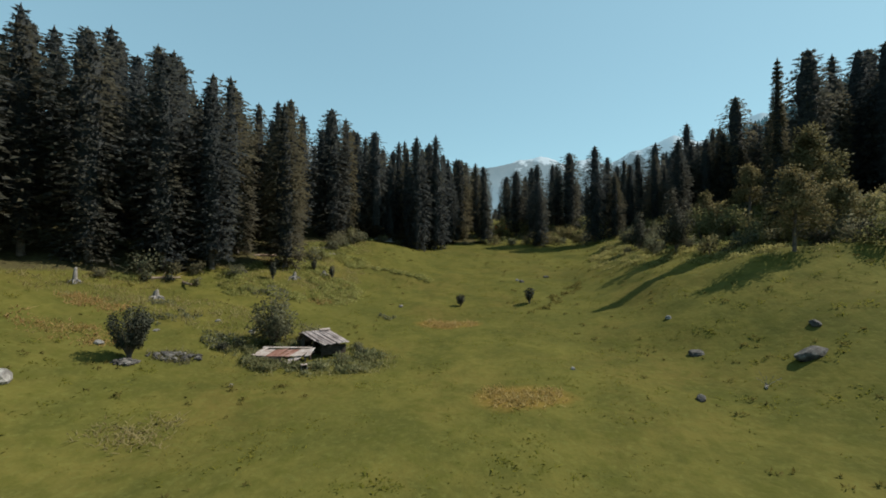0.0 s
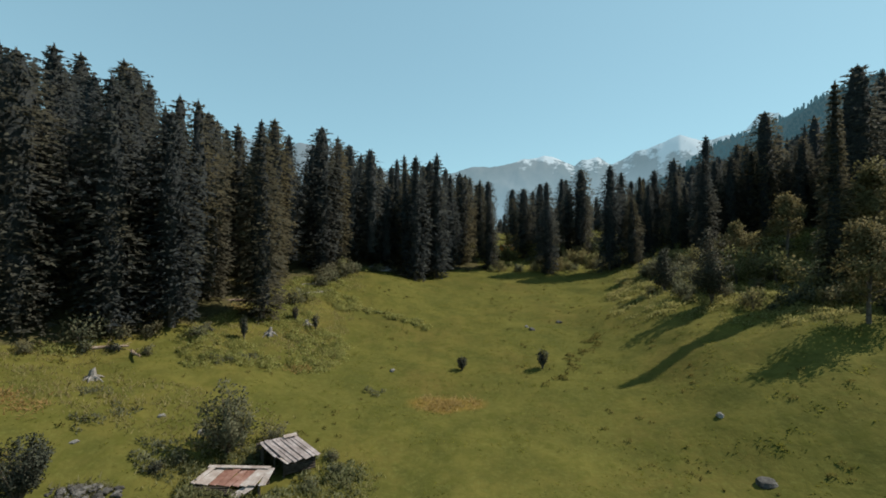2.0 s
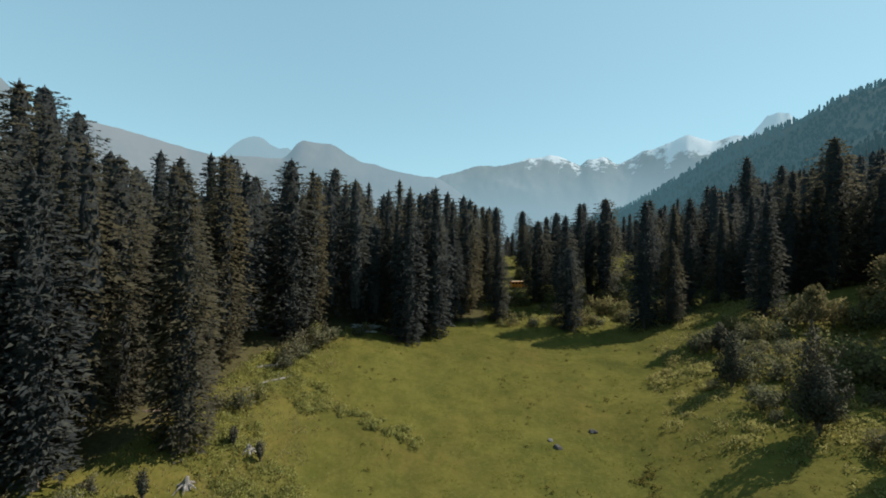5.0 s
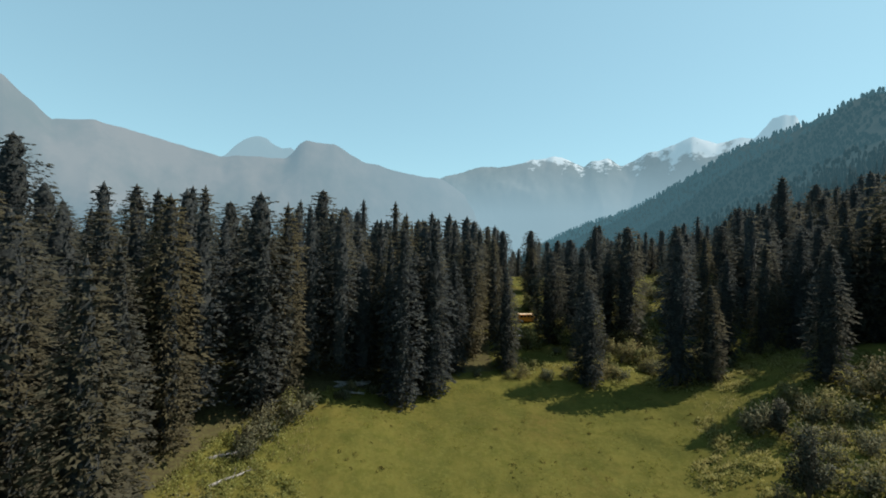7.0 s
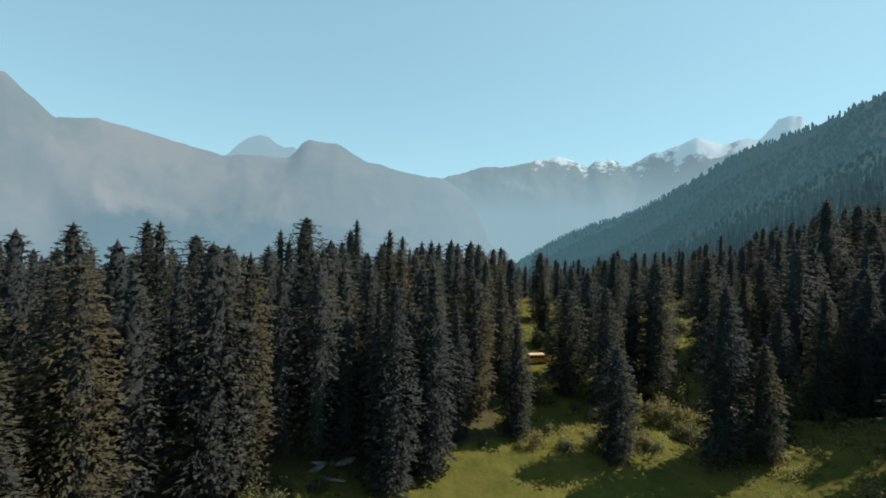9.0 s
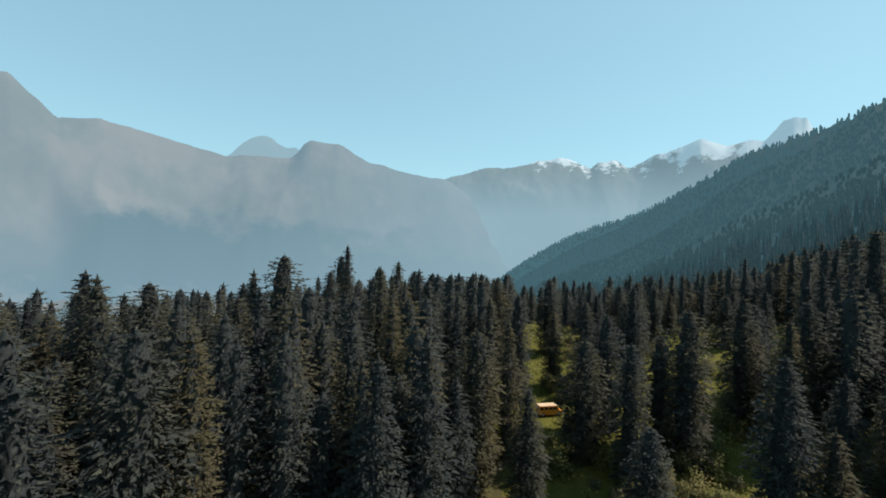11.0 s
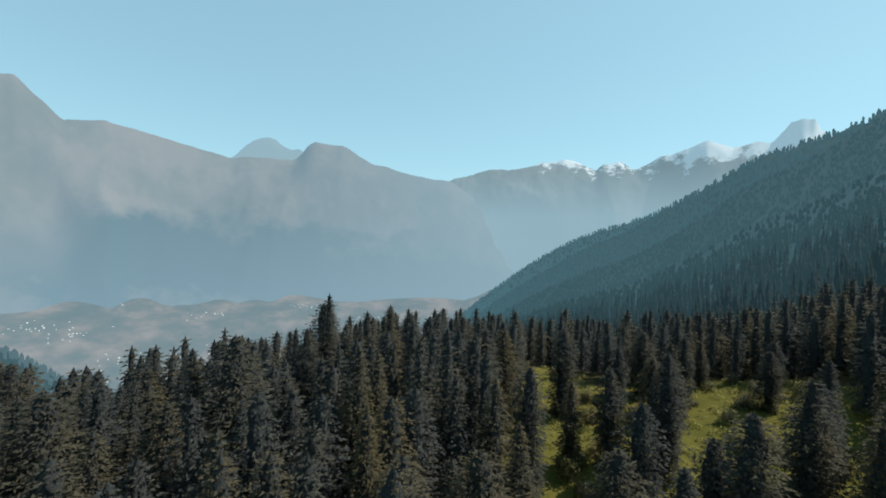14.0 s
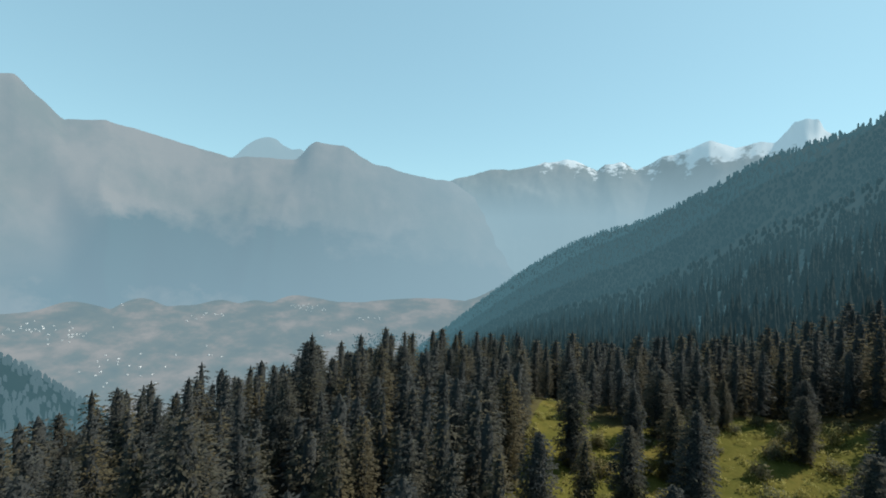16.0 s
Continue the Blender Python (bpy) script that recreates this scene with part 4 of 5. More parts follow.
def shrubs():
    rng = random.Random(9)
    def scatter(n, x0, x1, y0, y1, ok, kinds, lo=0.6, hi=1.25):
        k = 0
        for _ in range(n * 12):
            x, y = rng.uniform(x0, x1), rng.uniform(y0, y1)
            if ok(x, y):
                plant_shrub(rng.choice(kinds), x, y, rng.uniform(lo, hi), rng.uniform(0, 6.28))
                k += 1
                if k == n:
                    break
    bank = lambda x, y: x > np.interp(y, [60, 72, 86, 100, 116, 126], [50, 42, 37, 40, 47, 52])
    scatter(50, 36, 56, 64, 110, bank, (0, 2, 0, 3, 0, 1), 0.5, 1.25)
    scatter(34, 52, 78, 64, 114, bank, (0, 1, 0, 3, 0), 0.9, 1.8)
    scatter(16, 50, 72, 52, 74, lambda x, y: x > 49 + abs(y - 63) * 0.2, (0, 1, 4), 0.7, 1.4)
    scatter(34, 24, 84, 129, 146, lambda x, y: True, (1, 3, 0), 0.6, 1.2)
    scatter(64, 12, 90, 142, 190, lambda x, y: math.hypot(x - 22.2, y - 164) > 5, (1, 3, 0, 0), 0.7, 1.5)
    scatter(56, 18, 100, 176, 232, lambda x, y: rng.random() < 0.7, (1, 0, 3, 0), 0.6, 1.4)
    scatter(26, -4, 62, 127.5, 136, lambda x, y: True, (1, 3, 0), 0.5, 0.95)
    edge = lambda x, y: 0 < x - forest_edges(y)[0] < 5
    scatter(14, -34, -8, 84, 120, edge, (0, 1, 2), 0.5, 1.1)
    scatter(9, -60, -28, 52, 84, edge, (0, 2, 4), 0.4, 0.8)
    for x, y, k, s in ((38, 137.5, 3, 1.3), (40.6, 138.5, 1, 1.2), (36.5, 141, 3, 1.2), (56, 138, 0, 1.3), (60, 141, 3, 1.2), (20, 152, 3, 0.8), (-15.6, 50.8, 0, 0.7), (-21.5, 46.0, 2, 0.6), (-8.6, 46.6, 2, 0.5), (-10.3, 44.6, 0, 0.4), (-9.4, 48.6, 2, 0.45), (-22.5, 44.5, 4, 0.5), (-41.2, 59.6, 0, 1.2), (-38.6, 62.2, 2, 1.0), (-36.4, 64.6, 2, 0.9), (-21.5, 105, 0, 1.3), (-24.6, 99.5, 0, 1.2), (-20.2, 108.5, 2, 1.2)):
        plant_shrub(k, x, y, s, x)


shrubs()


def blades(name, spots, lo, hi, width, per, spread, material, label, seed, category="grass", bend=0.7):
    """Tufts of upright blades; spots are (x, y) pairs."""
    rng = np.random.default_rng(seed)
    p = np.repeat(np.array(spots), per, axis=0)
    n = len(p)
    p = p + rng.normal(0, spread, (n, 2))
    z = ground(p[:, 0], p[:, 1])
    h, a = rng.uniform(lo, hi, n), rng.uniform(0, 2 * math.pi, n)
    lean = rng.normal(0, bend, (n, 2)) * h[:, None]
    w = width * rng.uniform(0.6, 1.4, n)
    v = np.empty((n, 3, 3))
    v[:, 0] = np.column_stack((p[:, 0] - w * np.cos(a), p[:, 1] - w * np.sin(a), z - 0.05))
    v[:, 1] = np.column_stack((p[:, 0] + w * np.cos(a), p[:, 1] + w * np.sin(a), z - 0.05))
    v[:, 2] = np.column_stack((p[:, 0] + lean[:, 0], p[:, 1] + lean[:, 1], z + h))
    f = np.cross(v[:, 1] - v[:, 0], v[:, 2] - v[:, 0])
    back = f[:, 2] < 0
    v[back, 0], v[back, 1] = v[back, 1].copy(), v[back, 0].copy()
    f[back] *= -1
    soft = f / np.linalg.norm(f, axis=1)[:, None] * 0.5 + np.array([0.0, 0.0, 0.8]) + rng.normal(0, 0.15, (n, 3))
    soft /= np.linalg.norm(soft, axis=1)[:, None]
    me = mesh_from(name, v.reshape(-1, 3), np.arange(3 * n).reshape(-1, 3), [material], normals=np.repeat(soft, 3, axis=0))
    return tagged(new(name, me), label, category, kind="stuff")


def spots_in(n, x0, x1, y0, y1, keep, seed):
    rng = random.Random(seed)
    out = []
    while len(out) < n:
        x, y = rng.uniform(x0, x1), rng.uniform(y0, y1)
        if keep(x, y):
            out.append((x, y))
    return out


def patchy(x, y, k=0.11, cut=0.08):
    return noise.noise((x * k, y * k, 4.0)) > cut


def mounds(name, spots, lo, hi, tall, leaf, per, material, label, seed, category="weeds"):
    """Low domes of small leaves and blades; spots are (x, y) pairs, lo to hi their radii, tall their height by radius."""
    rng = np.random.default_rng(seed)
    c = np.array(spots)
    rad = rng.uniform(lo, hi, len(c)) * rng.uniform(0.7, 1.0, len(c))
    count = np.maximum(6, (per * (rad / hi) ** 1.5).astype(int))
    q = np.repeat(np.arange(len(c)), count)
    n = len(q)
    a, e = rng.uniform(0, 2 * math.pi, n), np.arcsin(rng.random(n) ** 0.8)
    d = np.column_stack((np.cos(a) * np.cos(e), np.sin(a) * np.cos(e), np.sin(e)))
    stretch = np.column_stack((rng.uniform(0.8, 1.5, len(c)), rng.uniform(0.6, 1.1, len(c)), rng.uniform(0.7, 1.3, len(c)) * tall))[q]
    p = d * stretch * (rad[q] * rng.uniform(0.6, 1.08, n))[:, None]
    p[:, :2] += c[q]
    p[:, 2] += ground(p[:, 0], p[:, 1])
    out = d * 0.7 + rng.normal(0, 0.5, (n, 3)) + np.array((0.0, 0.0, 0.35))
    out /= np.linalg.norm(out, axis=1)[:, None]
    w = np.cross(out, rng.normal(0, 1, (n, 3)))
    w /= np.linalg.norm(w, axis=1)[:, None] + 1e-9
    size = leaf * rng.uniform(0.6, 1.5, n)
    v = np.stack((p - w * (size * 0.35)[:, None], p + w * (size * 0.35)[:, None], p + out * (size * 1.2)[:, None]), axis=1)
    f = np.cross(v[:, 1] - v[:, 0], v[:, 2] - v[:, 0])
    soft_n = d * 0.6 + np.array((0.0, 0.0, 0.5))
    back = np.sum(f * soft_n, axis=1) < 0
    v[back] = v[back][:, [1, 0, 2]]
    f[back] *= -1
    soft_n = soft_n + f / (np.linalg.norm(f, axis=1)[:, None] + 1e-9) * 0.5
    soft_n /= np.linalg.norm(soft_n, axis=1)[:, None]
    me = mesh_from(name, v.reshape(-1, 3), np.arange(3 * n).reshape(-1, 3), [material], normals=np.repeat(soft_n, 3, axis=0))
    return tagged(new(name, me), label, category, kind="stuff")


open_ground = lambda x, y: not in_forest(x, y)
blades("meadow_tussocks", spots_in(6000, -60, 70, 18, 128, lambda x, y: open_ground(x, y) and patchy(x, y, 0.16, -0.1), 21), 0.04, 0.13, 0.09, 6, 0.3, M_TUSSOCK, "short green tussocks over the meadow", 1, bend=2.0)
mounds("grass_clumps", spots_in(520, -55, 62, 20, 122, lambda x, y: open_ground(x, y) and abs(x - 2) > 14 - 0.08 * y and patchy(x, y, 0.13, -0.02), 51), 0.14, 0.42, 0.5, 0.17, 26, M_CLUMP, "dark tufts of rank grass scattered over the meadow", 41, "grass")
ring = lambda x, y: abs(math.hypot((x + 13.5) / 6.4, (y - 45.0) / 3.6) - 0.85) < 0.42 and math.hypot((x + 16.1) / 3.0, (y - 44.2) / 1.4) > 1
mounds("hut_weeds", spots_in(120, -23, -6, 40, 51, ring, 22) + [(-18.9 + 0.62 * k, 42.6 + 0.25 * math.sin(k * 2.1)) for k in range(8)] + [(-12.2, 43.6), (-11.4, 44.4), (-10.9, 45.6), (-12.6, 42.8)], 0.3, 0.95, 0.8, 0.22, 90, M_HUTWEED, "rank grey-green weeds growing round the collapsed hut", 2)
blades("hut_grass", spots_in(220, -24, -5, 40, 52, lambda x, y: abs(math.hypot((x + 13.5) / 6.4, (y - 45.0) / 3.6) - 0.95) < 0.5, 52), 0.15, 0.5, 0.06, 12, 0.4, M_WEED, "tall pale grass round the collapsed hut", 42)
left_bank = lambda x, y: -14 - 0.1 * abs(y - 70) > x > forest_edges(y)[0] - 2
mounds("bank_weeds", spots_in(420, -58, -8, 52, 118, lambda x, y: left_bank(x, y) and patchy(x, y, 0.1, 0.0) and y - 58 > (x + 38) * 0.35, 23), 0.45, 1.5, 0.42, 0.19, 150, M_LUSH, "lush pale weeds along the bank below the firs", 3)
blades("bank_grass", spots_in(800, -58, -8, 48, 118, lambda x, y: left_bank(x, y) and patchy(x, y, 0.09, -0.1), 53), 0.12, 0.45, 0.06, 12, 0.5, M_WEED, "tall pale grass along the bank below the firs", 43)
mounds("dark_weeds", [(x + dx, y + dy) for x, y in ((-29.5, 50.5), (-31, 47.5), (-23.5, 45), (-24, 47), (-27, 63), (-25, 65.5), (-8, 62.5), (-34, 52)) for dx, dy in ((0, 0), (0.9, 0.5), (-0.8, 0.3), (0.3, -0.7))], 0.35, 0.95, 0.6, 0.18, 110, M_SHRUB, "low dark leafy weeds in clumps on the bank", 44)
mounds("ridge_weeds", spots_in(60, -16, -2, 82, 92, lambda x, y: abs(y - 88.5 + (x + 9) * 0.45) < 1.6, 54), 0.4, 1.1, 0.5, 0.2, 120, M_LUSH, "strip of pale weeds along a low ridge in the meadow", 45)
mounds("slope_tufts", spots_in(46, 12, 26, 64, 84, lambda x, y: abs(y - 69 - (x - 17) * 1.5) < 2.6, 55), 0.25, 0.7, 0.5, 0.18, 60, M_CLUMP, "rough dark tufts at the foot of the slope", 46)
right_bank = lambda x, y: np.interp(y, [55, 72, 86, 100, 116, 128], [46, 36, 30, 34, 42, 42]) < x < 74
mounds("slope_weeds", spots_in(620, 28, 74, 58, 132, lambda x, y: right_bank(x, y) and patchy(x, y, 0.1, -0.22), 24), 0.5, 1.6, 0.5, 0.24, 120, M_LUSH, "lush yellowing weeds along the shrubby bank", 4)
blades("slope_grass", spots_in(900, 28, 74, 56, 132, lambda x, y: right_bank(x, y) and patchy(x, y, 0.09, -0.2), 56), 0.15, 0.6, 0.07, 11, 0.6, M_WEED, "tall yellowing grass along the shrubby bank", 47)
for i, (cx, cy, rx, ry) in enumerate(DRY_PATCHES):
    blades("dry_grass", spots_in(int((24 if i < 2 else 12 if i == 4 else 16) * rx), cx - rx, cx + rx, cy - ry, cy + ry, lambda x, y: math.hypot((x - cx) / rx, (y - cy) / ry) < 0.65 + 0.9 * noise.noise((x * 0.6, y * 0.9, 1)), 30 + i), 0.12, 0.4, 0.07, 9, 0.5,
           M_STRAW if i != 4 else M_WEED, "patch of rust-coloured dry grass on the meadow" if i != 4 else "patch of tall pale weeds", 10 + i, bend=1.2)
grey = lambda x, y: math.hypot((x + 25.3) / 3.0, (y - 41.2) / 1.1) < 0.75 + 0.5 * noise.noise((x, y, 2))
blades("nettle_patch", spots_in(60, -29, -22, 39, 44, grey, 26), 0.15, 0.5, 0.07, 12, 0.25, M_HUTWEED, "low patch of grey-leaved weeds beside the goblet bush", 7, "weeds")
mounds("glade_weeds", spots_in(900, -4, 104, 127, 236, lambda x, y: in_glade(x, y) or in_thin(x, y), 25), 0.5, 1.8, 0.6, 0.34, 70, M_LUSH, "yellow-green weeds in the forest glades", 6)


# ---- rocks, stumps, logs ----
def build_rock(seed, sx, sy, sz, material, label):
    rng = random.Random(seed)
    bm = bmesh.new()
    bmesh.ops.create_icosphere(bm, subdivisions=3, radius=0.5)
    cuts = [(Vector((rng.gauss(0, 1), rng.gauss(0, 1), rng.gauss(0.2, 0.7))).normalized(), rng.uniform(0.3, 0.44)) for _ in range(9)]
    for v in bm.verts:
        for d, k in cuts:
            over = v.co.dot(d) - k
            if over > 0:
                v.co -= d * over * 0.9
        v.co *= 1 + 0.10 * noise.noise(v.co * 4 + Vector((seed, 0, 0)))
        v.co = Vector((v.co.x * sx, v.co.y * sy, (v.co.z + 0.2) * sz))
    me = bpy.data.meshes.new("rock")
    bm.to_mesh(me)
    bm.free()
    me.materials.append(material)
    return tagged(new("rock", me), label, "rock", "rocks on the meadow")


ROCKS = ((-32.5, 31.5, 2.6, 1.9, 1.5, 0, "pale grey boulder in the grass"), (31.9, 37.7, 3.6, 1.9, 1.5, 1, "long dark boulder with a pale crest"), (25.7, 44.3, 2.0, 1.3, 1.0, 1, "dark flat rock in the grass"),
         (20.6, 34.9, 1.3, 0.8, 0.65, 1, "small dark rock in the grass"), (35.6, 41.9, 1.4, 1.0, 0.8, 1, "dark rock with turf round it"), (-6.7, 69.3, 1.0, 0.8, 0.6, 0, "small white stone on the grass"),
         (15.4, 85.6, 1.3, 0.9, 0.8, 1, "dark stone on the far meadow"), (20.9, 89, 1.5, 0.9, 0.7, 1, "dark stone on the far meadow"), (14.8, 87.2, 0.8, 0.7, 0.6, 0, "pale stone on the far meadow"),
         (-22, 50.3, 1.1, 0.8, 0.5, 0, "flat pale stone on the bank"), (-26.3, 51.2, 0.9, 0.7, 0.45, 0, "flat pale stone on the bank"), (-30, 45.8, 0.8, 0.6, 0.4, 0, "flat pale stone on the bank"),
         (-18, 37.1, 0.5, 0.4, 0.3, 0, "small pale stone in the grass"), (12.5, 42.1, 0.7, 0.5, 0.5, 0, "small pale stone in the grass"), (26.6, 51.6, 0.9, 0.7, 0.7, 0, "small pale stone in the grass"),
         (-27.6, 38.2, 1.2, 0.9, 0.6, 0, "pale stones at the foot of a bush"), (-32.1, 40.8, 1.3, 0.9, 0.6, 0, "pale stone beside the forest"), (19, 146, 3.0, 1.6, 0.9, 0, "pale slab among the firs"), (18, 151, 2.2, 1.4, 0.8, 0, "pale slab among the firs"),
         (-15, 120.6, 5.2, 1.8, 0.7, 0, "pale stone slab under the firs"), (-17.5, 117.6, 4.0, 1.3, 0.6, 0, "pale stone slab under the firs"), (-12.5, 49.6, 0.7, 0.5, 0.3, 0, "pale stone behind the hut"))
for i, (x, y, sx, sy, sz, dark, label) in enumerate(ROCKS):
    put(build_rock(i + 3, sx, sy, sz, M_DARKROCK if dark else M_ROCK, label), x, y, i * 0.37 if i not in (1, 2) else 0.15, sink=0.16 * sz)


def build_stump(seed, h, r, label):
    rng = random.Random(seed)
    root = tagged(new("stump"), label, "stump", "dead stumps")
    v, f = tube([(0, 0, -0.3), (0, 0, 0.15), (0.05, 0.0, h * 0.6), (0.1, 0.05, h)], (r * 1.5, r * 1.1, r * 0.85, r * 0.6), 9)
    for p in v[-9:]:
        p.z += rng.uniform(-0.35, 0.3) * r * 2
    child("trunk", mesh_from("trunk", v, f, [M_DEAD]), root)
    for k in range(6):
        a = k * 1.05 + rng.uniform(-0.2, 0.2)
        d = Vector((math.cos(a), math.sin(a), 0))
        v, f = tube([d * r * 0.6 + Vector((0, 0, 0.4)), d * r * 1.9 + Vector((0, 0, 0.22)), d * r * rng.uniform(2.6, 3.6) - Vector((0, 0, 0.15))], (r * 0.4, r * 0.25, 0.03), 5)
        child("root", mesh_from("root", v, f, [M_DEAD]), root)
    return root


put(build_stump(1, 1.1, 0.42, "bleached white stump with spreading roots"), -36.3, 55.3)
put(build_stump(2, 1.7, 0.26, "tall broken dead trunk at the forest's edge"), -43.6, 51.8)
put(build_stump(3, 0.9, 0.36, "bleached white stump on the bank"), -21.6, 79.2)
put(build_stump(4, 1.0, 0.4, "bleached stump among weeds"), -24.5, 72.0)


def build_log(seed, length, r, label, material):
    rng = random.Random(seed)
    root = tagged(new("fallen_log"), label, "log", "fallen logs")
    v, f = tube([(-length / 2, 0, r * 0.6), (-length * 0.15, 0.1, r * 0.8), (length * 0.2, -0.05, r * 0.7), (length / 2, 0.15, r * 0.5)], (r, r * 0.9, r * 0.75, r * 0.5), 8)
    child("trunk", mesh_from("trunk", v, f, [material]), root)
    for k in range(5):
        x = rng.uniform(-0.2, 0.45) * length
        tip = Vector((x + rng.uniform(0.2, 0.8), rng.uniform(-1, 1), rng.uniform(0.3, 1.1)))
        v, f = tube([(x, 0, r * 0.7), (Vector((x, 0, r)) + tip) / 2, tip], (r * 0.25, r * 0.16, 0.015), 4)
        child("branch", mesh_from("branch", v, f, [material]), root)
    return root


for i, (x, y, L, r, a, pale, label) in enumerate(((-17, 118.7, 6.5, 0.35, 0.1, 1, "pale fallen trunk under the firs"), (-26.5, 97, 7.0, 0.28, 0.6, 1, "bleached fallen trunk at the forest's edge"), (-24.5, 94, 5.0, 0.2, 0.9, 1, "bleached fallen branchy trunk"),
                                                  (-35.9, 60.6, 4.5, 0.22, -0.7, 0, "rust-brown fallen trunk beside the forest"), (-38, 60, 3.5, 0.2, 0.4, 0, "rust-brown fallen branches in the grass"), (26.3, 35.5, 1.1, 0.09, 0.9, 1, "short pale stick on the grass"),
                                                  (-15.5, 116, 5, 0.25, -0.2, 1, "pale fallen trunk in the shade"), (-33, 82, 5, 0.25, 0.3, 0, "brown fallen trunk under the firs"), (-10, 119, 4.5, 0.25, 0.2, 0, "brown fallen trunk under the firs"))):
    put(build_log(i, L, r, label, M_DEAD if pale else M_LOG), x, y, a, sink=0.0)


def build_rubble(name, cx, cy, rx, ry, n, seed, label):
    """A low heap of loose stones."""
    rng = random.Random(seed)
    verts, faces = [], []
    for _ in range(n):
        a, q = rng.uniform(0, 6.283), rng.random() ** 0.6
        x, y = cx + math.cos(a) * rx * q, cy + math.sin(a) * ry * q + 0.18 * (math.cos(a) * rx * q)
        s = rng.uniform(0.1, 0.3)
        bm = bmesh.new()
        bmesh.ops.create_icosphere(bm, subdivisions=1, radius=1.0)
        k = Vector((s * rng.uniform(0.8, 1.6), s * rng.uniform(0.7, 1.2), s * rng.uniform(0.5, 0.9)))
        turn = Matrix.Rotation(rng.uniform(0, 6.28), 3, "Z")
        z, o = height(x, y) + 0.25 * (1 - q) + 0.05, len(verts)
        for v in bm.verts:
            w = turn @ Vector((v.co.x * k.x, v.co.y * k.y, v.co.z * k.z)) * rng.uniform(0.8, 1.15)
            verts.append((x + w.x, y + w.y, z + w.z))
        faces += [tuple(o + v.index for v in f.verts) for f in bm.faces]
        bm.free()
    return tagged(new(name, mesh_from(name, verts, faces, [M_DARKROCK])), label, "rubble", kind="stuff")


build_rubble("rubble_heap", -25.3, 41.2, 2.6, 0.8, 80, 71, "low heap of grey stones in the grass")
build_rubble("rubble_heap", -27.8, 38.2, 0.9, 0.7, 45, 72, "small heap of grey stones under the goblet bush")


# ---- the collapsed hut ----
M_SHINGLE = plain("weathered_boards", [(0.15, (0.11, 0.088, 0.082)), (0.5, (0.2, 0.168, 0.162)), (0.9, (0.34, 0.3, 0.295))], 1.0, 0.7, bump=0.5)
M_PINK = plain("rusty_sheet", [(0.15, (0.12, 0.05, 0.035)), (0.5, (0.2, 0.1, 0.075)), (0.9, (0.3, 0.2, 0.17))], 0.9, 0.7, bump=0.3)
M_WHITEBOARD = plain("pale_sheet", [(0.1, (0.17, 0.125, 0.105)), (0.5, (0.27, 0.22, 0.195)), (0.95, (0.42, 0.39, 0.37))], 1.2, 0.65, bump=0.3)
M_DARKWOOD = plain("dark_timber", [(0.15, (0.02, 0.016, 0.012)), (0.6, (0.06, 0.045, 0.035)), (0.9, (0.12, 0.095, 0.08))], 2.5, 0.9, bump=0.5)


def plank(parent, name, p, q, width, thick, material, twist=0.0, label=""):
    """A board from p to q, lying flat across its width."""
    p, q = Vector(p), Vector(q)
    d = (q - p).normalized()
    side = d.cross(Vector((0, 0, 1))).normalized()
    up = side.cross(d)
    m = Matrix((side, d, up)).transposed().to_4x4()
    m.translation = (p + q) / 2
    bm = bmesh.new()
    box(bm, m @ Matrix.Rotation(twist, 4, "Y"), width, (q - p).length, thick, thick * 0.2)
    return part(name, bm, material, parent, label)


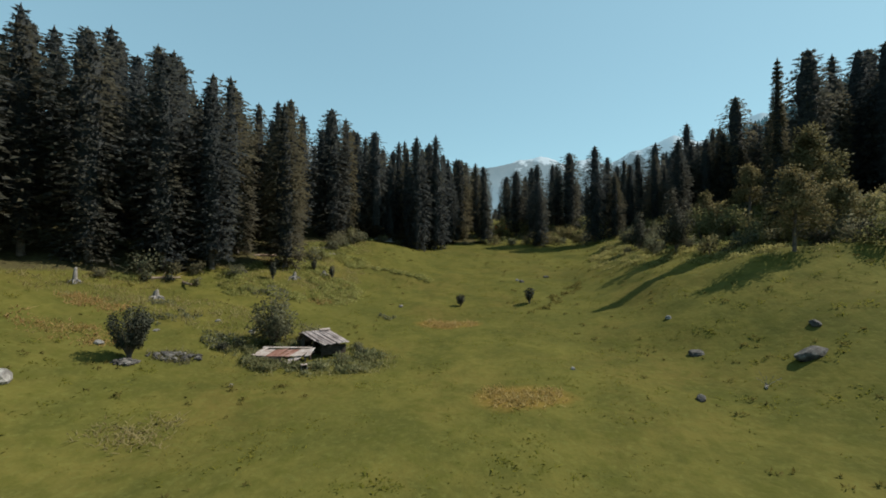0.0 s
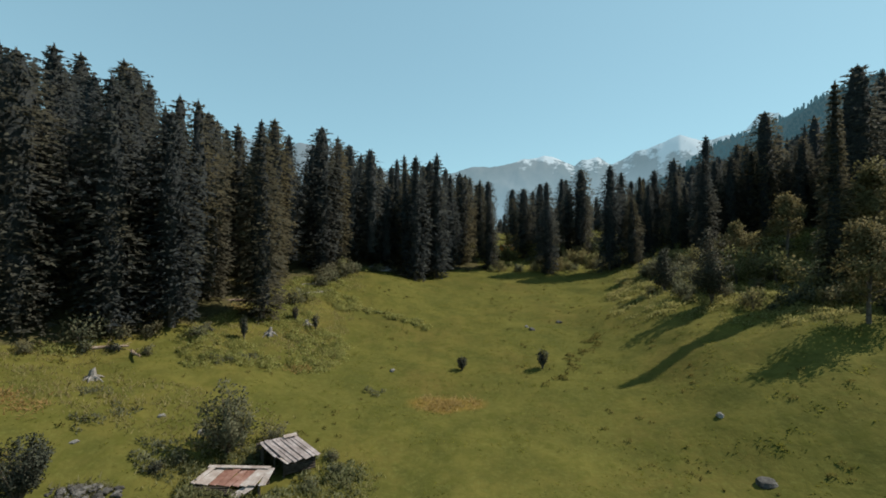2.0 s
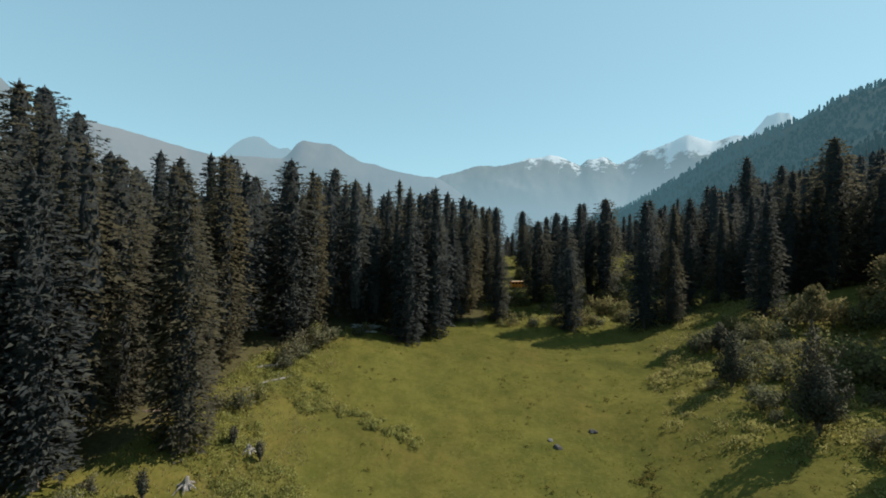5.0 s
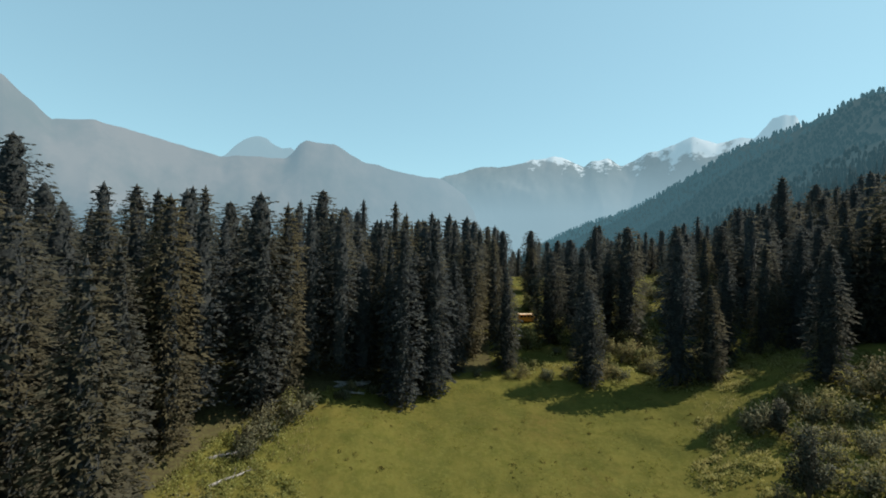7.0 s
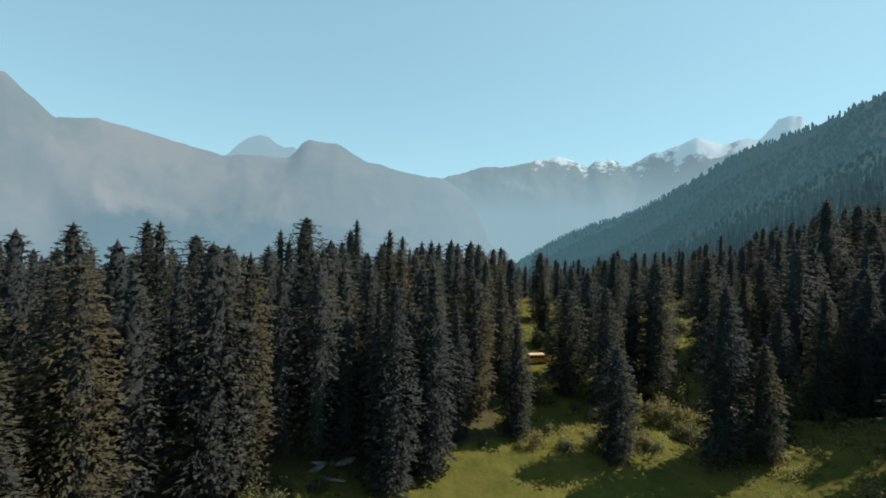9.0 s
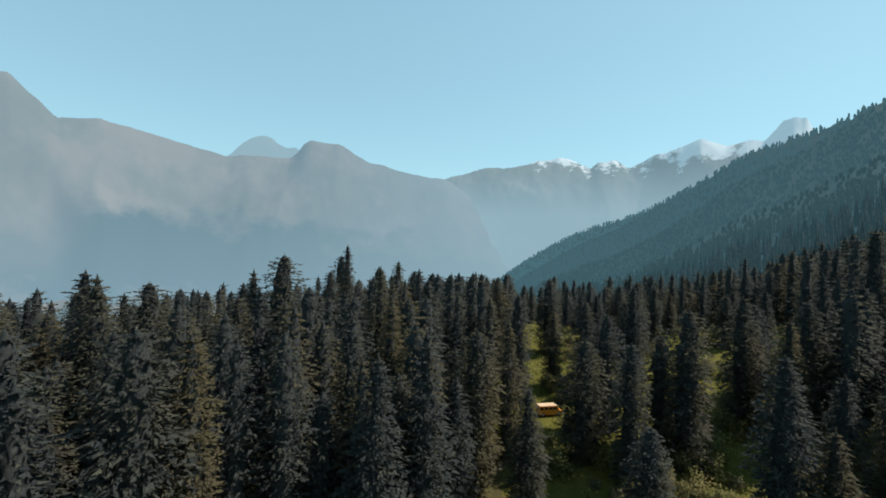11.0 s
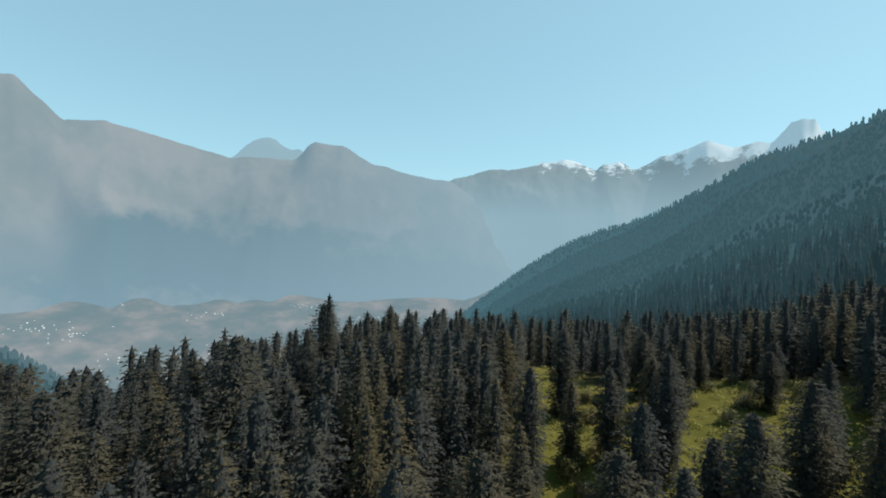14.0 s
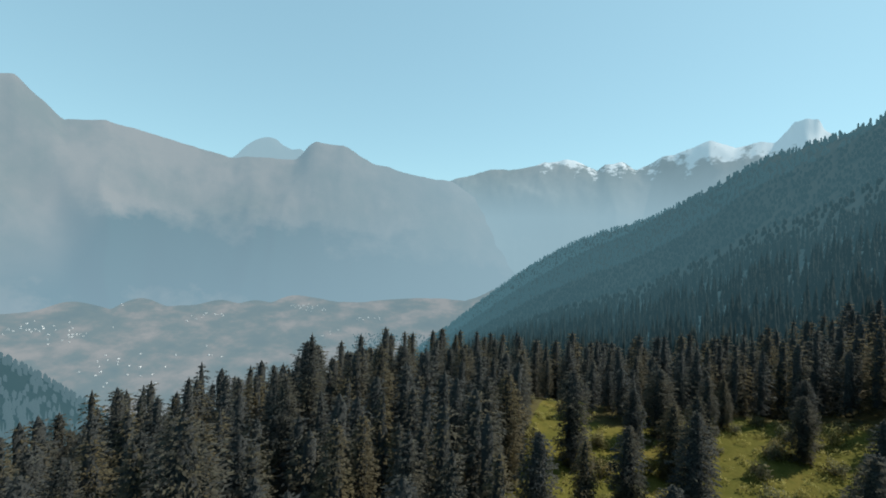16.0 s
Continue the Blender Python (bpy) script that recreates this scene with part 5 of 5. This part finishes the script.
def build_hut():
    """Ridge along local y, the sunlit slope towards +x, the open gable towards -y."""
    rng = random.Random(4)
    hut = tagged(new("collapsed_hut"), "collapsed log hut with a grey board roof and open gable", "hut")
    L, half, ridge = 2.9, 2.5, 5.1 - height(-13.9, 47.65)
    eave = ridge - 1.1
    for k in range(9):
        y = -L / 2 + L * (k + 0.5) / 9
        lift = rng.uniform(-0.03, 0.05)
        plank(hut, "roof_board", (0.0, y, ridge + lift), (half + rng.uniform(-0.2, 0.25), y + 1.55 + rng.uniform(-0.1, 0.1), eave + lift + rng.uniform(-0.06, 0.06)), L / 9 * 1.42, 0.035, M_SHINGLE, rng.uniform(-0.05, 0.05))
        plank(hut, "roof_board", (0.0, y, ridge + lift), (-2.0 + rng.uniform(-0.2, 0.2), y - 0.1, eave - 0.2 + lift), L / 9 * 1.03, 0.05, M_SHINGLE, rng.uniform(-0.05, 0.05))
    plank(hut, "ridge_beam", (0, -L / 2 - 0.3, ridge - 0.14), (0, L / 2 + 0.3, ridge - 0.1), 0.16, 0.14, M_DARKWOOD)
    plank(hut, "roof_patch", (half - 0.55, -L / 2 + 1.35, eave + 0.3), (half + 0.2, -L / 2 + 1.85, eave + 0.02), 0.5, 0.03, M_WHITEBOARD, 0.0, "white metal sheet on the eave")
    plank(hut, "loose_board", (0.3, -L / 2 + 0.05, ridge + 0.0), (1.9, -L / 2 + 0.95, eave + 0.4), 0.22, 0.05, M_SHINGLE, 0.25)
    plank(hut, "ridge_cap", (0.12, L / 2 - 1.0, ridge + 0.1), (0.16, L / 2 + 0.1, ridge + 0.12), 0.4, 0.04, M_WHITEBOARD, 0.3, "pale board along the ridge")
    for k in range(5):
        h = 0.1 + 0.2 * k
        if h < eave - 0.12:
            v, f = tube([(2.1, 0.0, h), (2.1, L / 2 + 1.2, h)], (0.11, 0.1), 8)
            child("wall_log", mesh_from("wall_log", v, f, [M_DARKWOOD]), hut)
            v, f = tube([(-1.8, -L / 2, h), (-1.8, L / 2, h)], (0.11, 0.1), 8)
            child("wall_log", mesh_from("wall_log", v, f, [M_DARKWOOD]), hut)
    for k in range(int(ridge / 0.2)):
        h = 0.1 + 0.2 * k
        w = min(1.0, max(0.05, (ridge - 0.1 - h) / 1.1))
        v, f = tube([(-1.75 * w, L / 2 - 0.2, h), (1.9 * w, L / 2 + 0.6 * w, h)], (0.1, 0.1), 8)
        child("wall_log", mesh_from("wall_log", v, f, [M_DARKWOOD]), hut)
    for k in range(6):
        x = -1.7 + 0.3 * k
        v, f = tube([(x, -L / 2 + 0.25, -0.2), (x + 0.05, -L / 2 + 0.3, eave - 0.25 + 0.17 * k)], (0.13, 0.11), 7)
        child("gable_log", mesh_from("gable_log", v, f, [M_DARKWOOD]), hut)
    for x, y, h in ((0.0, -L / 2 + 0.3, ridge - 0.2), (1.2, -0.5, eave + 0.4), (2.1, 0.1, eave)):
        v, f = tube([(x, y, -0.2), (x, y, h)], (0.08, 0.07), 6)
        child("post", mesh_from("post", v, f, [M_DARKWOOD]), hut)
    hut.matrix_basis = Matrix.Translation((-13.9, 47.65, height(-13.9, 47.65))) @ Matrix.Rotation(radians(-58), 4, "Z")
    return hut


def build_fallen_roof():
    rng = random.Random(6)
    heap = tagged(new("fallen_roof"), "fallen roof of pale and rust-pink boards flat in the weeds", "ruin")
    for k in range(8):
        x = -2.4 + 0.62 * k
        plank(heap, "board", (x, -0.95 + rng.uniform(-0.15, 0.1), 0.55 + rng.uniform(-0.05, 0.05)), (x + rng.uniform(0.2, 0.5), 0.95 + rng.uniform(-0.1, 0.2), 0.85 + rng.uniform(-0.06, 0.08)), 0.60, 0.05, M_PINK if 1 < k < 6 else M_WHITEBOARD, rng.uniform(-0.1, 0.1))
    plank(heap, "rim_board", (-2.6, 1.0, 0.98), (2.5, 1.15, 0.98), 0.34, 0.07, M_WHITEBOARD, 0.12, "pale board along the top")
    plank(heap, "rim_board", (-2.7, -0.95, 0.62), (-2.1, 1.05, 0.98), 0.4, 0.07, M_WHITEBOARD, 0.1, "pale board along the side")
    plank(heap, "rim_board", (2.75, -0.9, 0.62), (2.6, 1.1, 0.95), 0.55, 0.07, M_WHITEBOARD, -0.12, "pale board along the side")
    plank(heap, "slid_sheet", (0.9, -1.75, 0.12), (1.9, -0.7, 0.5), 0.8, 0.04, M_WHITEBOARD, 0.1, "white sheet slid to the ground")
    for k in range(4):
        plank(heap, "beam", (-2.7 + 0.1 * k, -1.15 - 0.12 * k, 0.42 - 0.1 * k), (0.3 + 0.3 * k, -1.05 - 0.12 * k, 0.46 - 0.1 * k), 0.12, 0.1, M_DARKWOOD)
    for x, y in ((-2.4, -0.8), (2.5, -0.8), (-2.3, 0.9), (2.4, 0.9), (0, 0.9), (0, -0.85)):
        v, f = tube([(x, y, -0.3), (x, y, 0.56 + 0.15 * (y > 0))], (0.12, 0.1), 7)
        child("post", mesh_from("post", v, f, [M_DARKWOOD]), heap)
    heap.matrix_basis = Matrix.Translation((-16.1, 44.2, height(-16.1, 44.2) - 0.08)) @ Matrix.Rotation(radians(-3), 4, "Z")
    return heap


def build_board(x, y, a, L, w):
    root = tagged(new("loose_plank"), "pale plank lying in the grass", "plank")
    plank(root, "board", (-L / 2, 0, 0.1), (L / 2, 0, 0.14), w, 0.05, M_WHITEBOARD)
    root.matrix_basis = at(x, y, a, 0.0)


def build_crate(x, y, a):
    """A small white box, open to the front."""
    crate = tagged(new("crate"), "small white wooden box lying open in the weeds", "box")
    for name, p, s in (("side", (-0.26, 0, 0.28), (0.04, 0.5, 0.56)), ("side", (0.26, 0, 0.28), (0.04, 0.5, 0.56)), ("lid", (0, 0, 0.58), (0.6, 0.54, 0.04)), ("bottom", (0, 0, 0.02), (0.5, 0.5, 0.04)), ("back", (0, 0.24, 0.29), (0.48, 0.03, 0.5))):
        bm = bmesh.new()
        box(bm, pose(*p), *s, 0.006)
        # the back board is dark to paint the shade inside the box
        part(name, bm, M_WHITEBOARD if name != "back" else M_DARKWOOD, crate)
    crate.matrix_basis = at(x, y, a, 0.0)


build_hut()
build_crate(-13.2, 41.6, 0.35)
build_fallen_roof()
build_board(-13.2, 42.2, 0.2, 1.0, 0.25)
build_board(-18.6, 43.6, 0.5, 1.2, 0.3)


# ---- the orange minibus in the glade ----
def build_bus():
    bus = tagged(new("minibus"), "orange minibus with a pale roof parked in the glade", "bus")
    orange = plain("orange_paint", [(0.0, (0.55, 0.17, 0.02)), (1.0, (0.68, 0.26, 0.03))], 0.6, 0.4, bump=0.02)
    white = plain("pale_paint", [(0.0, (0.5, 0.33, 0.2)), (1.0, (0.62, 0.45, 0.3))], 0.6, 0.45, bump=0.02)
    glass = plain("dark_glass", [(0.0, (0.01, 0.012, 0.015)), (1.0, (0.02, 0.022, 0.025))], 0.5, 0.08, bump=0.0)
    rubber = plain("tyre_rubber", [(0.0, (0.015, 0.015, 0.015)), (1.0, (0.03, 0.03, 0.03))], 4.0, 0.9)
    steel = plain("wheel_steel", [(0.0, (0.3, 0.3, 0.3)), (1.0, (0.5, 0.5, 0.5))], 3.0, 0.5, metal=0.6)
    lamp = plain("lamp_glass", [(0.0, (0.6, 0.58, 0.5)), (1.0, (0.8, 0.78, 0.7))], 3.0, 0.2)
    outline = [(-2.7, 0.35), (2.6, 0.35), (2.75, 0.8), (2.62, 1.15), (1.95, 1.3), (1.45, 2.15), (-2.6, 2.2), (-2.75, 1.2)]
    bm = bmesh.new()
    a = [bm.verts.new((x, -0.95, z)) for x, z in outline]
    b = [bm.verts.new((x, 0.95, z)) for x, z in outline]
    bm.faces.new(a[::-1])
    bm.faces.new(b)
    for i in range(len(a)):
        j = (i + 1) % len(a)
        bm.faces.new((a[i], a[j], b[j], b[i]))
    bmesh.ops.recalc_face_normals(bm, faces=bm.faces)
    bmesh.ops.bevel(bm, geom=list(bm.edges), offset=0.06, segments=2, affect="EDGES")
    body = part("body", bm, orange, bus)
    bm = bmesh.new()
    box(bm, pose(-0.6, 0, 2.24), 4.1, 1.8, 0.12, 0.05)
    part("roof", bm, white, bus, "pale orange roof")
    for s in (-1, 1):
        for x in (-2.05, -1.05, -0.05, 0.9):
            bm = bmesh.new()
            box(bm, pose(x, s * 0.955, 1.72), 0.78, 0.03, 0.55, 0.012)
            part("window", bm, glass, bus)
        for x in (-1.75, 1.75):
            v, f = tube([(x, s * 0.72, 0.38), (x, s * 0.98, 0.38)], (0.38, 0.38), 18)
            tyre = child("wheel", mesh_from("tyre", v, f, [rubber]), bus)
            v, f = tube([(x, s * 0.97, 0.38), (x, s * 1.0, 0.38)], (0.2, 0.18), 14)
            child("rim", mesh_from("rim", v, f, [steel]), tyre)
        bm = bmesh.new()
        box(bm, pose(2.73, s * 0.65, 0.85), 0.08, 0.28, 0.2, 0.02)
        part("headlight", bm, lamp, bus)
    bm = bmesh.new()
    box(bm, pose(1.72, 0, 1.74, 0, -30.5, 0), 0.03, 1.6, 0.75, 0.012)
    part("windscreen", bm, glass, bus)
    bm = bmesh.new()
    box(bm, pose(2.78, 0, 0.45), 0.12, 1.9, 0.2, 0.03)
    part("bumper", bm, steel, bus)
    bus.matrix_basis = Matrix.Translation((22.2, 164, height(22.2, 164) + 0.0)) @ Matrix.Rotation(radians(14), 4, "Z")


build_bus()


# ---- villages far down in the valley ----
def build_villages():
    rng = random.Random(12)
    # walls and roofs half glow in the haze colour, as valley haze over them
    wall = hazed("hazed_house_wall", [(0.0, (0.6, 0.58, 0.55)), (1.0, (0.8, 0.79, 0.77))], 0.01, (0.13, 0.18, 0.2), 0.5)
    tin = hazed("hazed_house_roof", [(0.0, (0.5, 0.5, 0.5)), (1.0, (0.8, 0.8, 0.82))], 0.01, (0.13, 0.18, 0.2), 0.5)
    root = tagged(new("house"), "white house with a tin roof down in the valley", "house", "houses of the valley villages")
    bm = bmesh.new()
    box(bm, pose(0, 0, 3), 14, 10, 8, 0.1)
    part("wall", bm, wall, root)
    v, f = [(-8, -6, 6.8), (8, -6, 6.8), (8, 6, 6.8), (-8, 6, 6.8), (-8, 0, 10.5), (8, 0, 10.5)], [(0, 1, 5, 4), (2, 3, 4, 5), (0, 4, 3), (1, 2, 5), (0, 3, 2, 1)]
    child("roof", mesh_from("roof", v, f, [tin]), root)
    first = True
    for az, el, n, sa, se in ((-40.6, -6.4, 16, 1.3, 0.25), (-38.4, -7.0, 9, 0.7, 0.2), (-45.2, -9.6, 26, 1.6, 0.4), (-43, -10.4, 10, 1.0, 0.3), (-20.4, -8.3, 18, 1.1, 0.18), (-18.6, -8.7, 6, 0.8, 0.15), (-30.2, -9.0, 14, 1.3, 0.3), (-12.0, -9.9, 8, 1.6, 0.2), (-40, -13.5, 14, 2.2, 0.6), (-37.5, -15.0, 8, 1.4, 0.5), (-31, -13.0, 5, 1.6, 0.5), (-17, -11.8, 6, 1.5, 0.3)):
        for _ in range(n):
            a, e = radians(rng.gauss(az, sa)), radians(rng.gauss(el, se))
            for r in range(1300, 3250, 25):
                x, y = r * math.sin(a), HUB_Y + r * math.cos(a)
                if height(x, y) > HUB_Z + r * math.tan(e):
                    m = Matrix.Translation((x, y, height(x, y))) @ Matrix.Rotation(rng.uniform(0, 3), 4, "Z")
                    t = root if first else copy_thing(root, m)
                    t.matrix_basis = m
                    k = rng.uniform(0.3, 0.6)
                    t.scale = (k, k, k)
                    first = False
                    break


build_villages()
